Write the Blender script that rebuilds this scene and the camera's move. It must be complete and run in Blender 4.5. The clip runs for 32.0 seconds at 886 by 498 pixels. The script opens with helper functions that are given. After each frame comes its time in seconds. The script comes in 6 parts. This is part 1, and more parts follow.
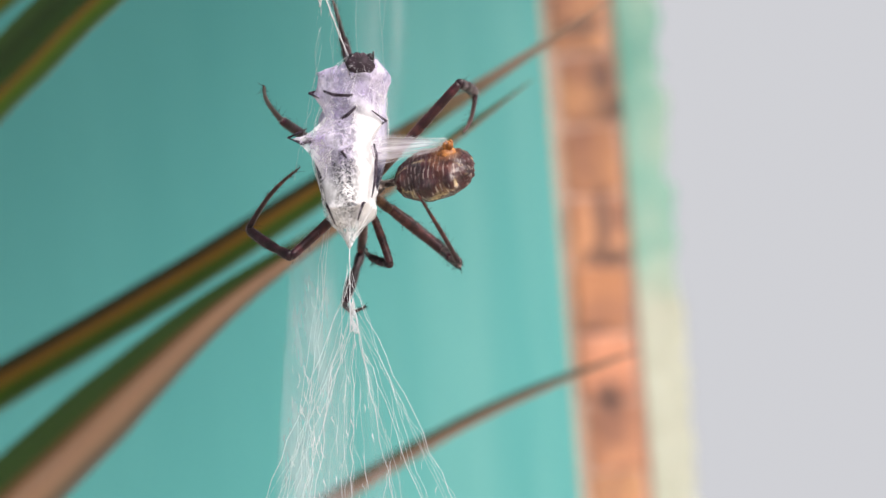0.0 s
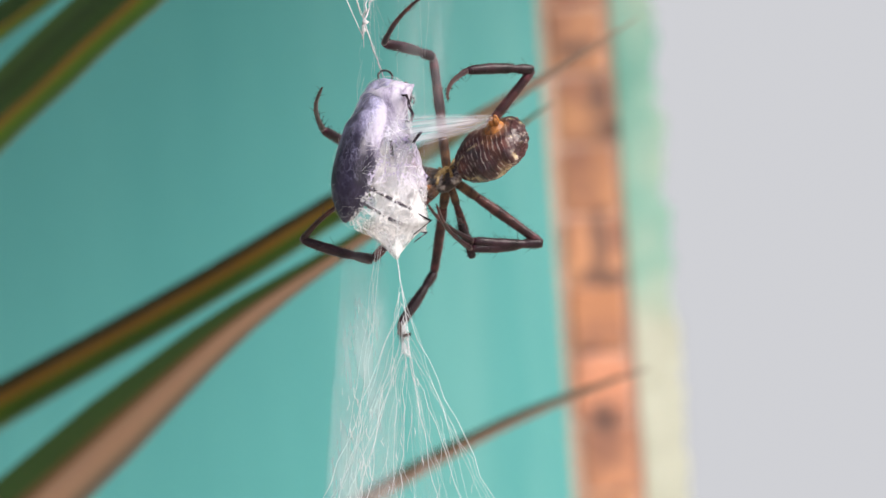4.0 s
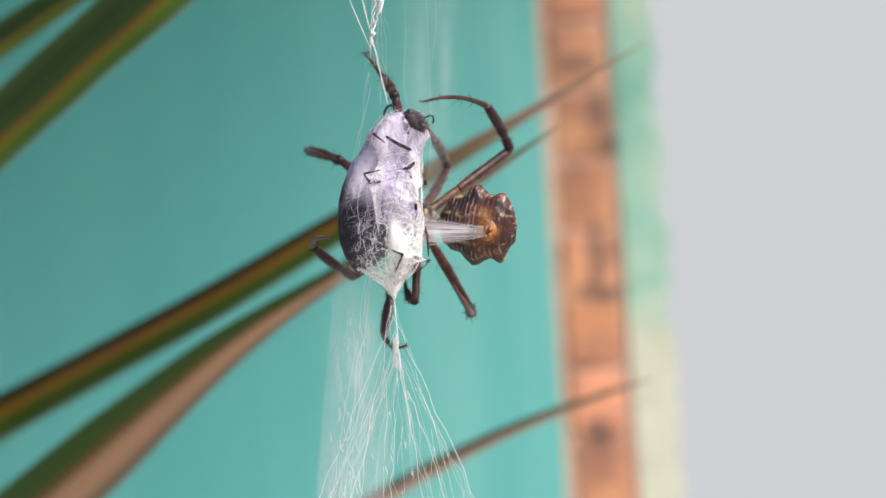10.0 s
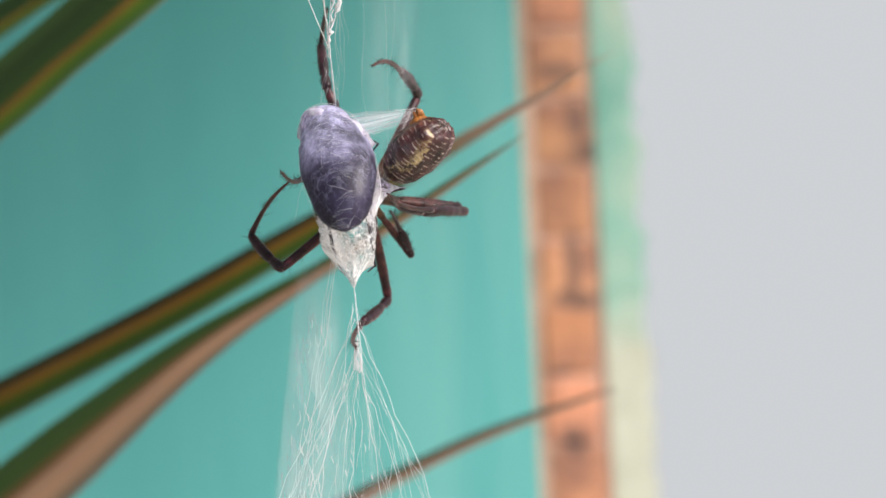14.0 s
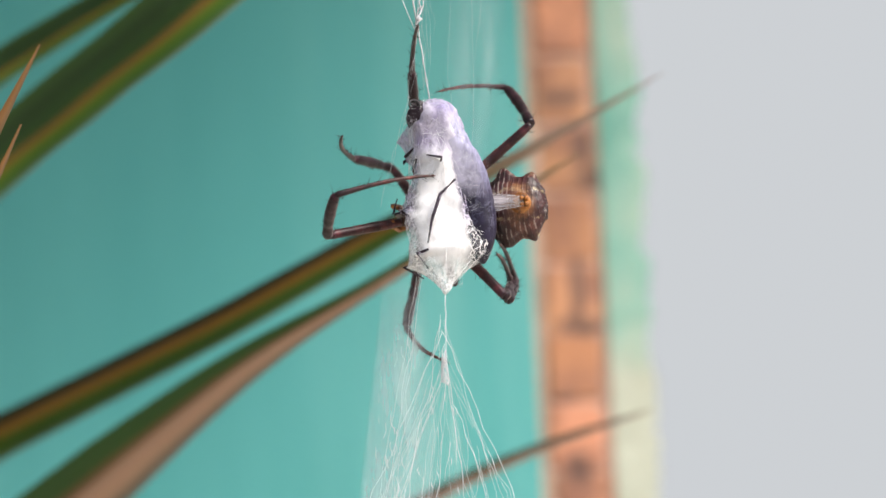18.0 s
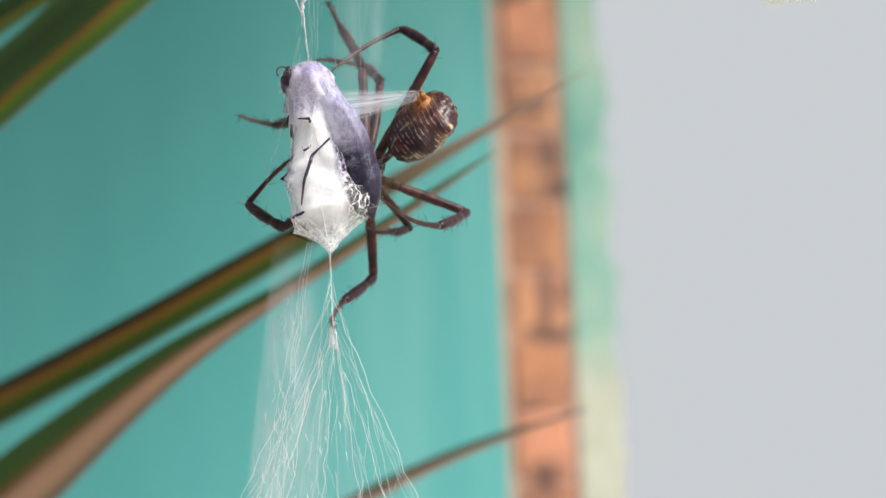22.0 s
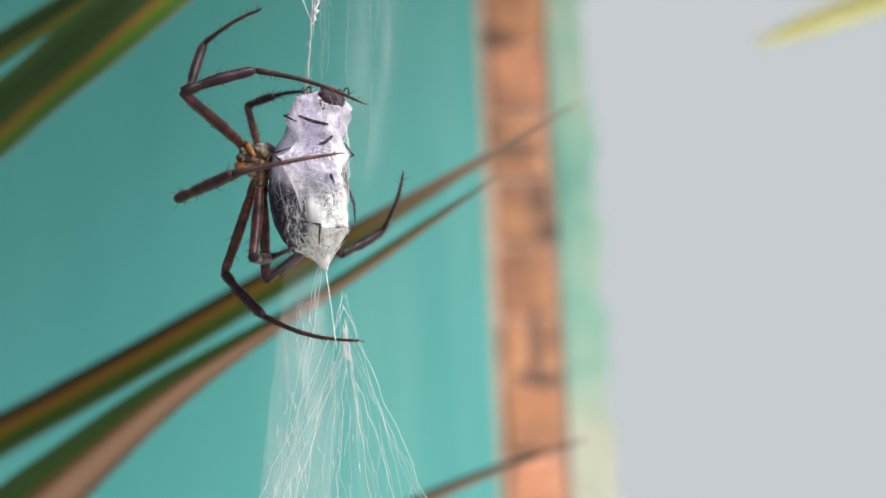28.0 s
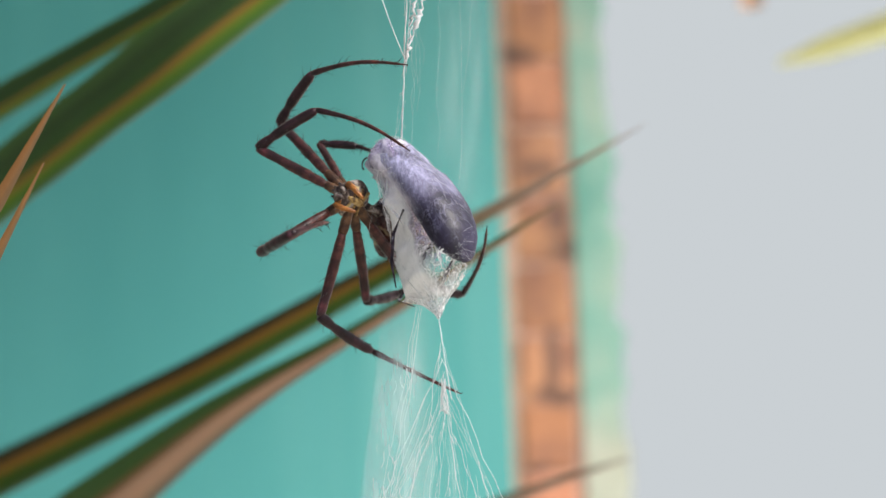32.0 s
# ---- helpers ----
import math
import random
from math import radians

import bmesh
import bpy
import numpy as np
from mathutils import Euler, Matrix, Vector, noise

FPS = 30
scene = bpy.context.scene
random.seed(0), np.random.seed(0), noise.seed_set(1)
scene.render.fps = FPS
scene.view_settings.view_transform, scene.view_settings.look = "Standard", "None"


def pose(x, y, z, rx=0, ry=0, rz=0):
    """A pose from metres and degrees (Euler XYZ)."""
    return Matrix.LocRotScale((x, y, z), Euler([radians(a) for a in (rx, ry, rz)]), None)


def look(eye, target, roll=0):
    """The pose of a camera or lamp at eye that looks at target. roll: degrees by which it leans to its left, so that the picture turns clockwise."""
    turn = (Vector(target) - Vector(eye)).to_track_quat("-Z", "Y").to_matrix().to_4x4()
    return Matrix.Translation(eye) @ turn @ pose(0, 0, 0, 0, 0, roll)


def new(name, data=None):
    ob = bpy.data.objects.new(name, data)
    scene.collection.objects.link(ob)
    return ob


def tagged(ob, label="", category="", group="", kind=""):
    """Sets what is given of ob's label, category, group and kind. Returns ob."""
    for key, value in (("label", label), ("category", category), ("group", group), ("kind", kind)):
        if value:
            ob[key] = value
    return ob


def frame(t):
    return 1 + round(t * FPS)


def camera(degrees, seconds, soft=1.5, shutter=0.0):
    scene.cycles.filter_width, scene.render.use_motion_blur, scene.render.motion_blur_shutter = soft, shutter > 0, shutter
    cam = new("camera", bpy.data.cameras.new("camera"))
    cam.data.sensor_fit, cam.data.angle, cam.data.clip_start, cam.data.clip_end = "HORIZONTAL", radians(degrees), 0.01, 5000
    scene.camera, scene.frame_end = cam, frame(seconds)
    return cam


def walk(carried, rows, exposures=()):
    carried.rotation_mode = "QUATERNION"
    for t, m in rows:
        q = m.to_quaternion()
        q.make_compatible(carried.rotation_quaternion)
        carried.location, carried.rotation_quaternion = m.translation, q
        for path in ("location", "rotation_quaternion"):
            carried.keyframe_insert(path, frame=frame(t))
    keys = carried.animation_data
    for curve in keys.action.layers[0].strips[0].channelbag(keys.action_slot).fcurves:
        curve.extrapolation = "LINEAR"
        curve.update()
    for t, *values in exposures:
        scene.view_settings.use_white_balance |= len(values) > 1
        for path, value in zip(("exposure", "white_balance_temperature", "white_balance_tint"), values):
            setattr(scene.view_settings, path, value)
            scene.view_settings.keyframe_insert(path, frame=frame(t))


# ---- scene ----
MM = 0.001
EYE_HEIGHT = 1.3                      # metres above the ground
WEB = Vector((0, 0.2, EYE_HEIGHT))    # the web's plane, a hand's breadth before the lens
SEC = 32.0


def at_web(x, y, z):
    """Millimetres from the web's middle to metres in the world."""
    return WEB + Vector((x, y, z)) * MM


def view(x, z, yaw, pitch, roll):
    m = pose(x * MM, 0, EYE_HEIGHT + z * MM, 90 + pitch, 0, yaw)
    return m @ pose(0, 0, 0, 0, 0, roll)


# ---- camera and its walk ----
cam = camera(42.0, SEC, soft=1.5)
cam.data.dof.use_dof = True           # an open macro lens, focused on the web
cam.data.dof.focus_distance = 0.2
cam.data.dof.aperture_fstop = 11.0
walk(cam, [
    (0, view(11.7, -2.4, 0.53, -1.46, -5.00)),
    (0.5, view(4.9, -2.0, 0.72, -0.78, -4.92)),
    (1, view(-1.8, -1.5, 0.42, -0.93, -4.83)),
    (1.5, view(-0.7, -1.1, 0.65, -1.63, -4.75)),
    (2, view(0.3, -0.6, 0.64, -2.00, -4.67)),
    (2.5, view(1.9, -0.2, 0.68, -1.05, -4.58)),
    (3, view(3.4, 0.3, 0.34, -1.20, -4.50)),
    (3.5, view(3.4, 0.7, -0.09, -0.62, -4.45)),
    (5.5, view(3.2, 2.5, 0.47, -0.91, -4.25)),
    (6, view(3.1, 3.0, -0.00, 0.00, -4.20)),
    (6.5, view(5.7, 2.6, -0.28, -0.50, -4.15)),
    (7, view(8.2, 2.3, -0.54, 0.68, -4.10)),
    (7.5, view(8.5, 1.9, -1.15, 0.77, -4.05)),
    (8, view(8.8, 1.6, -1.19, 0.21, -4.00)),
    (8.5, view(1.1, 1.3, -0.47, -0.07, -3.95)),
    (9, view(-6.7, 0.9, -0.43, -0.04, -3.90)),
    (9.5, view(-2.4, 0.9, -0.80, 0.10, -3.80)),
    (10, view(1.9, 0.8, -0.25, 0.01, -3.70)),
    (10.5, view(-2.2, 0.8, -0.29, -0.44, -3.60)),
    (11, view(-6.2, 0.7, -0.64, 0.50, -3.50)),
    (11.5, view(-3.7, 0.7, -0.69, 0.23, -3.40)),
    (12, view(-1.2, 0.6, -0.69, -0.01, -3.30)),
    (12.5, view(4.7, 0.6, -1.15, 0.10, -3.20)),
    (13, view(10.5, 0.6, -1.55, 0.22, -3.10)),
    (13.5, view(8.4, 0.0, -1.55, 0.46, -3.06)),
    (14, view(6.2, -0.5, -1.23, 0.25, -3.02)),
    (14.5, view(3.8, -1.0, -1.41, 0.73, -2.99)),
    (16.5, view(-6.1, -3.1, -0.86, 0.61, -2.84)),
    (17, view(-8.5, -3.7, -1.02, 0.56, -2.80)),
    (17.5, view(-9.4, -4.2, -0.40, 0.80, -2.72)),
    (18, view(-10.2, -4.7, -1.60, 1.66, -2.65)),
    (18.5, view(-5.6, -5.2, -2.43, 2.03, -2.58)),
    (19, view(-1.0, -5.8, -2.25, 1.94, -2.50)),
    (19.5, view(-1.2, -6.1, -1.55, 1.43, -2.51)),
    (20, view(-1.3, -6.5, -2.01, 1.89, -2.52)),
    (20.5, view(-5.4, -6.9, -2.01, 1.86, -2.54)),
    (21, view(-9.5, -7.2, -1.98, 2.02, -2.55)),
    (21.5, view(-1.9, -7.6, -2.94, 2.44, -2.56)),
    (22, view(5.8, -8.0, -2.70, 2.10, -2.58)),
    (22.5, view(0.8, -8.4, -3.23, 2.37, -2.59)),
    (23, view(-4.2, -8.7, -3.15, 1.78, -2.60)),
    (23.5, view(-6.5, -9.5, -2.76, 2.14, -2.63)),
    (24, view(-8.8, -10.2, -2.48, 2.91, -2.67)),
    (24.5, view(-6.9, -9.5, -2.78, 2.93, -2.70)),
    (25, view(-5.1, -8.8, -2.81, 2.51, -2.73)),
    (25.5, view(-2.4, -8.1, -2.81, 2.66, -2.77)),
    (26, view(0.2, -7.4, -3.28, 3.19, -2.80)),
    (26.5, view(0.5, -7.7, -3.74, 4.21, -2.80)),
    (28.5, view(1.7, -8.6, -3.22, 4.30, -2.80)),
    (29, view(2.0, -8.8, -3.09, 4.06, -2.80)),
    (29.5, view(3.3, -9.0, -3.18, 4.48, -2.80)),
    (30, view(4.6, -9.3, -3.22, 4.38, -2.80)),
    (30.5, view(1.3, -9.0, -3.34, 4.55, -2.62)),
    (31, view(-2.0, -8.8, -3.16, 5.07, -2.45)),
    (31.5, view(-7.4, -8.6, -3.08, 5.45, -2.27)),
    (32, view(-12.9, -8.4, -3.05, 5.12, -2.10)),
], exposures=[(0, 0.44, 6500, 13), (10, 0.44, 6500, 11), (18, 0.43, 6430, 9), (22, 0.39, 6390, 8), (24, 0.34, 6330, 7), (29, 0.36, 6330, 6.5), (32, 0.41, 6330, 6.5)])

# ---- world and light ----
world = bpy.data.worlds.new("sky")
scene.world = world
world.use_nodes = True
wn = world.node_tree
sky = wn.nodes.new("ShaderNodeTexSky")
sky.sky_type = 'NISHITA'
sky.sun_disc = False
sky.sun_elevation = radians(48)
sky.sun_rotation = radians(118)
sky.air_density, sky.dust_density, sky.ozone_density = 1.0, 3.5, 1.0
wn.links.new(sky.outputs[0], wn.nodes["Background"].inputs[0])
wn.nodes["Background"].inputs[1].default_value = 0.113
sun = new("sun", bpy.data.lights.new("sun", 'SUN'))
sun.data.energy, sun.data.angle, sun.data.color = 2.95, radians(28), (1.0, 0.95, 0.88)
sun.matrix_world = look((0, 0, 0), (-0.62, 0.33, -0.74))
scene.view_settings.exposure = 0.44


# ---- materials ----
def material(name, rough=0.6, spec=0.4):
    m = bpy.data.materials.new(name)
    m.use_nodes = True
    b = m.node_tree.nodes["Principled BSDF"]
    b.inputs["Roughness"].default_value = rough
    b.inputs["Specular IOR Level"].default_value = spec
    return m, m.node_tree, b


def node(nt, kind, **inputs):
    n = nt.nodes.new(kind)
    for key, value in inputs.items():
        n.inputs[key.replace("_", " ")].default_value = value
    return n


def ramp(nt, fac, stops):
    r = nt.nodes.new("ShaderNodeValToRGB")
    while len(r.color_ramp.elements) < len(stops):
        r.color_ramp.elements.new(0.5)
    for e, (p, c) in zip(r.color_ramp.elements, stops):
        e.position = p
        e.color = (*c, 1) if len(c) == 3 else c
    nt.links.new(fac, r.inputs[0])
    return r.outputs[0]


def mixed(nt, fac, a, b, mode='MIX'):
    n = nt.nodes.new("ShaderNodeMix")
    n.data_type, n.blend_type = 'RGBA', mode
    for sock, v in ((n.inputs[0], fac), (n.inputs[6], a), (n.inputs[7], b)):
        if isinstance(v, (int, float)):
            sock.default_value = v
        elif isinstance(v, tuple):
            sock.default_value = (*v, 1)
        else:
            nt.links.new(v, sock)
    return n.outputs[2]


def noise_of(nt, scale, detail=4.0, rough=0.6, stretch=None, coords='Object'):
    tc = nt.nodes.new("ShaderNodeTexCoord")
    out = tc.outputs[coords]
    if stretch:
        mp = nt.nodes.new("ShaderNodeMapping")
        mp.inputs["Scale"].default_value = stretch
        nt.links.new(out, mp.inputs[0])
        out = mp.outputs[0]
    n = node(nt, "ShaderNodeTexNoise", Scale=scale, Detail=detail, Roughness=rough)
    nt.links.new(out, n.inputs["Vector"])
    return n.outputs["Fac"]


def bump(nt, b, height, strength, distance):
    n = node(nt, "ShaderNodeBump", Strength=strength, Distance=distance)
    nt.links.new(height, n.inputs["Height"])
    nt.links.new(n.outputs[0], b.inputs["Normal"])


def axis_of(nt, which, lo, hi):
    """The object's own coordinate along one axis, as 0 to 1 between lo and hi metres."""
    tc = nt.nodes.new("ShaderNodeTexCoord")
    sp = nt.nodes.new("ShaderNodeSeparateXYZ")
    nt.links.new(tc.outputs["Object"], sp.inputs[0])
    mr = nt.nodes.new("ShaderNodeMapRange")
    mr.inputs["From Min"].default_value, mr.inputs["From Max"].default_value = lo, hi
    nt.links.new(sp.outputs[which], mr.inputs[0])
    return mr.outputs[0]


def slope_of(nt, way, lo, hi):
    """The object's own coordinate along a slanting direction, as 0 to 1 between lo and hi metres."""
    tc = nt.nodes.new("ShaderNodeTexCoord")
    dot = nt.nodes.new("ShaderNodeVectorMath")
    dot.operation = 'DOT_PRODUCT'
    dot.inputs[1].default_value = way
    nt.links.new(tc.outputs["Object"], dot.inputs[0])
    mr = nt.nodes.new("ShaderNodeMapRange")
    mr.inputs["From Min"].default_value, mr.inputs["From Max"].default_value = lo, hi
    nt.links.new(dot.outputs["Value"], mr.inputs[0])
    return mr.outputs[0]


def speckled(name, stops, scale, rough=0.6, spec=0.4, stretch=None, relief=0.3, depth=0.001, detail=5.0):
    m, nt, b = material(name, rough, spec)
    n = noise_of(nt, scale, detail, stretch=stretch)
    nt.links.new(ramp(nt, n, stops), b.inputs["Base Color"])
    bump(nt, b, noise_of(nt, scale * 4, 4, stretch=stretch), relief, depth)
    return m


def painted_wall():
    m, nt, b = material("teal_paint", 0.75, 0.25)
    big = ramp(nt, noise_of(nt, 2.2, 3, stretch=(3, 1, 0.35)), [(0.3, (0.112, 0.46, 0.455)), (0.7, (0.165, 0.57, 0.555))])
    fine = noise_of(nt, 60, 5)
    coat = mixed(nt, fine, big, (0.128, 0.48, 0.47))
    # paler streaks towards +x paint in the extra light at the wall's open edge
    streaks = mixed(nt, 1.0, ramp(nt, noise_of(nt, 7, 4, 0.6, (1.6, 1, 0.09)), [(0.36, (0.0, 0.0, 0.0)), (0.62, (0.5, 0.5, 0.5))]), axis_of(nt, 0, -0.22, 0.14), 'MULTIPLY')
    nt.links.new(mixed(nt, streaks, coat, (0.30, 0.68, 0.64)), b.inputs["Base Color"])
    bump(nt, b, noise_of(nt, 140, 5), 0.35, 0.002)
    return m


def faded_paint():
    m, nt, b = material("faded_teal_paint", 0.8, 0.2)
    low = axis_of(nt, 2, -0.16, -0.08)
    cream = ramp(nt, noise_of(nt, 14, 4), [(0.3, (0.60, 0.62, 0.50)), (0.7, (0.72, 0.74, 0.62))])
    pale = ramp(nt, noise_of(nt, 8, 5), [(0.3, (0.20, 0.46, 0.38)), (0.48, (0.33, 0.58, 0.48)), (0.6, (0.44, 0.62, 0.51)), (0.72, (0.60, 0.62, 0.50))])
    nt.links.new(mixed(nt, low, cream, pale), b.inputs["Base Color"])
    bump(nt, b, noise_of(nt, 70, 5), 0.5, 0.003)
    return m


GRIME = ((0.262, 1.440, 0.030, 0.016), (0.238, 1.222, 0.034, 0.014), (0.234, 1.275, 0.011, 0.050), (0.220, 1.014, 0.019, 0.022), (0.200, 1.734, 0.026, 0.018),
         (0.250, 1.485, 0.014, 0.030), (0.226, 1.560, 0.030, 0.010), (0.212, 1.118, 0.022, 0.008))   # across, up, half width, half height


def grime(nt):
    """Dark weathered spots on the bare strip, with soft ragged edges."""
    geo = nt.nodes.new("ShaderNodeNewGeometry")
    wob = node(nt, "ShaderNodeTexNoise", Scale=38.0, Detail=3.0)
    nt.links.new(geo.outputs["Position"], wob.inputs["Vector"])
    total = None
    for x, z, w, h in GRIME:
        mp = nt.nodes.new("ShaderNodeMapping")
        mp.vector_type = 'TEXTURE'
        mp.inputs["Location"].default_value, mp.inputs["Scale"].default_value = (x, 0, z), (w, 1000, h)
        nt.links.new(geo.outputs["Position"], mp.inputs[0])
        ln = nt.nodes.new("ShaderNodeVectorMath")
        ln.operation = 'LENGTH'
        nt.links.new(mp.outputs[0], ln.inputs[0])
        rag = nt.nodes.new("ShaderNodeMath")
        rag.operation = 'MULTIPLY_ADD'
        rag.inputs[1].default_value = 1.4
        nt.links.new(wob.outputs["Fac"], rag.inputs[0])
        nt.links.new(ln.outputs["Value"], rag.inputs[2])
        spot = ramp(nt, rag.outputs[0], [(0.0, (0.85, 0.85, 0.85)), (0.75, (0.75, 0.75, 0.75)), (1.0, (0, 0, 0))])
        half = nt.nodes.new("ShaderNodeMath")
        half.operation = 'MULTIPLY'
        half.inputs[1].default_value = 0.5
        nt.links.new(rag.outputs[0], half.inputs[0])
        nt.links.new(half.outputs[0], spot.node.inputs[0])
        total = spot if total is None else mixed(nt, 1.0, total, spot, 'LIGHTEN')
    return total


def mortar_bed():
    m, nt, b = material("pink_mortar", 0.95, 0.1)
    base = ramp(nt, noise_of(nt, 40, 5), [(0.3, (0.66, 0.42, 0.32)), (0.7, (0.78, 0.54, 0.44))])
    nt.links.new(mixed(nt, grime(nt), base, (0.17, 0.115, 0.105)), b.inputs["Base Color"])
    bump(nt, b, noise_of(nt, 160, 4), 0.6, 0.003)
    return m


def bare_brick():
    m, nt, b = material("bare_brick", 0.9, 0.15)
    oi = nt.nodes.new("ShaderNodeObjectInfo")
    tone = ramp(nt, oi.outputs["Random"], [(0.0, (0.62, 0.29, 0.16)), (0.35, (0.72, 0.37, 0.21)), (0.6, (0.80, 0.43, 0.23)), (1.0, (0.78, 0.33, 0.22))])
    n = noise_of(nt, 11, 4, coords='Object', stretch=(1.6, 1, 0.8))
    oa = nt.nodes.new("ShaderNodeVectorMath")
    oa.operation = 'ADD'
    tc = nt.nodes.new("ShaderNodeTexCoord")
    nt.links.new(tc.outputs["Object"], oa.inputs[0])
    nt.links.new(oi.outputs["Location"], oa.inputs[1])
    nt.links.new(oa.outputs[0], n.node.inputs["Vector"])
    stained = mixed(nt, ramp(nt, n, [(0.34, (0, 0, 0)), (0.52, (1, 1, 1))]), (0.40, 0.20, 0.14), tone)
    nt.links.new(mixed(nt, grime(nt), stained, (0.17, 0.115, 0.105)), b.inputs["Base Color"])
    bump(nt, b, noise_of(nt, 90, 5), 0.6, 0.004)
    return m


def leaf_blade(name, stops, dry=None):
    """Stripes across the blade by its u coordinate, with streaks along it. dry: where the tip is painted paler, as if
    glare washed it out.
    """
    m, nt, b = material(name, 0.5, 0.4)
    uv = nt.nodes.new("ShaderNodeUVMap")
    sp = nt.nodes.new("ShaderNodeSeparateXYZ")
    nt.links.new(uv.outputs[0], sp.inputs[0])
    streak = noise_of(nt, 30, 4, stretch=(1.0, 14.0, 1.0), coords='UV')
    add = nt.nodes.new("ShaderNodeMath")
    add.operation = 'MULTIPLY_ADD'
    nt.links.new(streak, add.inputs[0])
    add.inputs[1].default_value = 0.22
    nt.links.new(sp.outputs[0], add.inputs[2])
    sub = nt.nodes.new("ShaderNodeMath")
    sub.operation = 'SUBTRACT'
    nt.links.new(add.outputs[0], sub.inputs[0])
    sub.inputs[1].default_value = 0.11
    col = ramp(nt, sub.outputs[0], stops)
    if dry:
        col = mixed(nt, axis_of(nt, 0, *dry), col, (0.62, 0.44, 0.34))   # pale tip colour stands in for glare bleeding over it
    nt.links.new(mixed(nt, noise_of(nt, 400, 3), col, mixed(nt, 0.25, col, (0.05, 0.06, 0.02))), b.inputs["Base Color"])
    tl = nt.nodes.new("ShaderNodeBsdfTranslucent")
    nt.links.new(col, tl.inputs[0])
    mx = nt.nodes.new("ShaderNodeMixShader")
    mx.inputs[0].default_value = 0.3
    out = nt.nodes["Material Output"]
    nt.links.new(b.outputs[0], mx.inputs[1])
    nt.links.new(tl.outputs[0], mx.inputs[2])
    nt.links.new(mx.outputs[0], out.inputs[0])
    bump(nt, b, streak, 0.4, 0.0006)
    return m


def silk(name, cover, colour=(0.86, 0.85, 0.88), scale=900, stretch=(1, 1, 0.3), contrast=0.18):
    """Loose white silk: fibres that cover a share of the surface, the rest clear."""
    m, nt, b = material(name, 0.45, 0.5)
    b.inputs["Base Color"].default_value = (*colour, 1)
    b.inputs["Sheen Weight"].default_value = 0.3
    n = noise_of(nt, scale, 5, 0.65, stretch)
    a = ramp(nt, n, [(0.5 - contrast, (cover * 0.35,) * 3), (0.5 + contrast, (min(1.0, cover * 1.5),) * 3)])
    nt.links.new(a, b.inputs["Alpha"])
    bump(nt, b, n, 0.5, 0.0002)
    return m


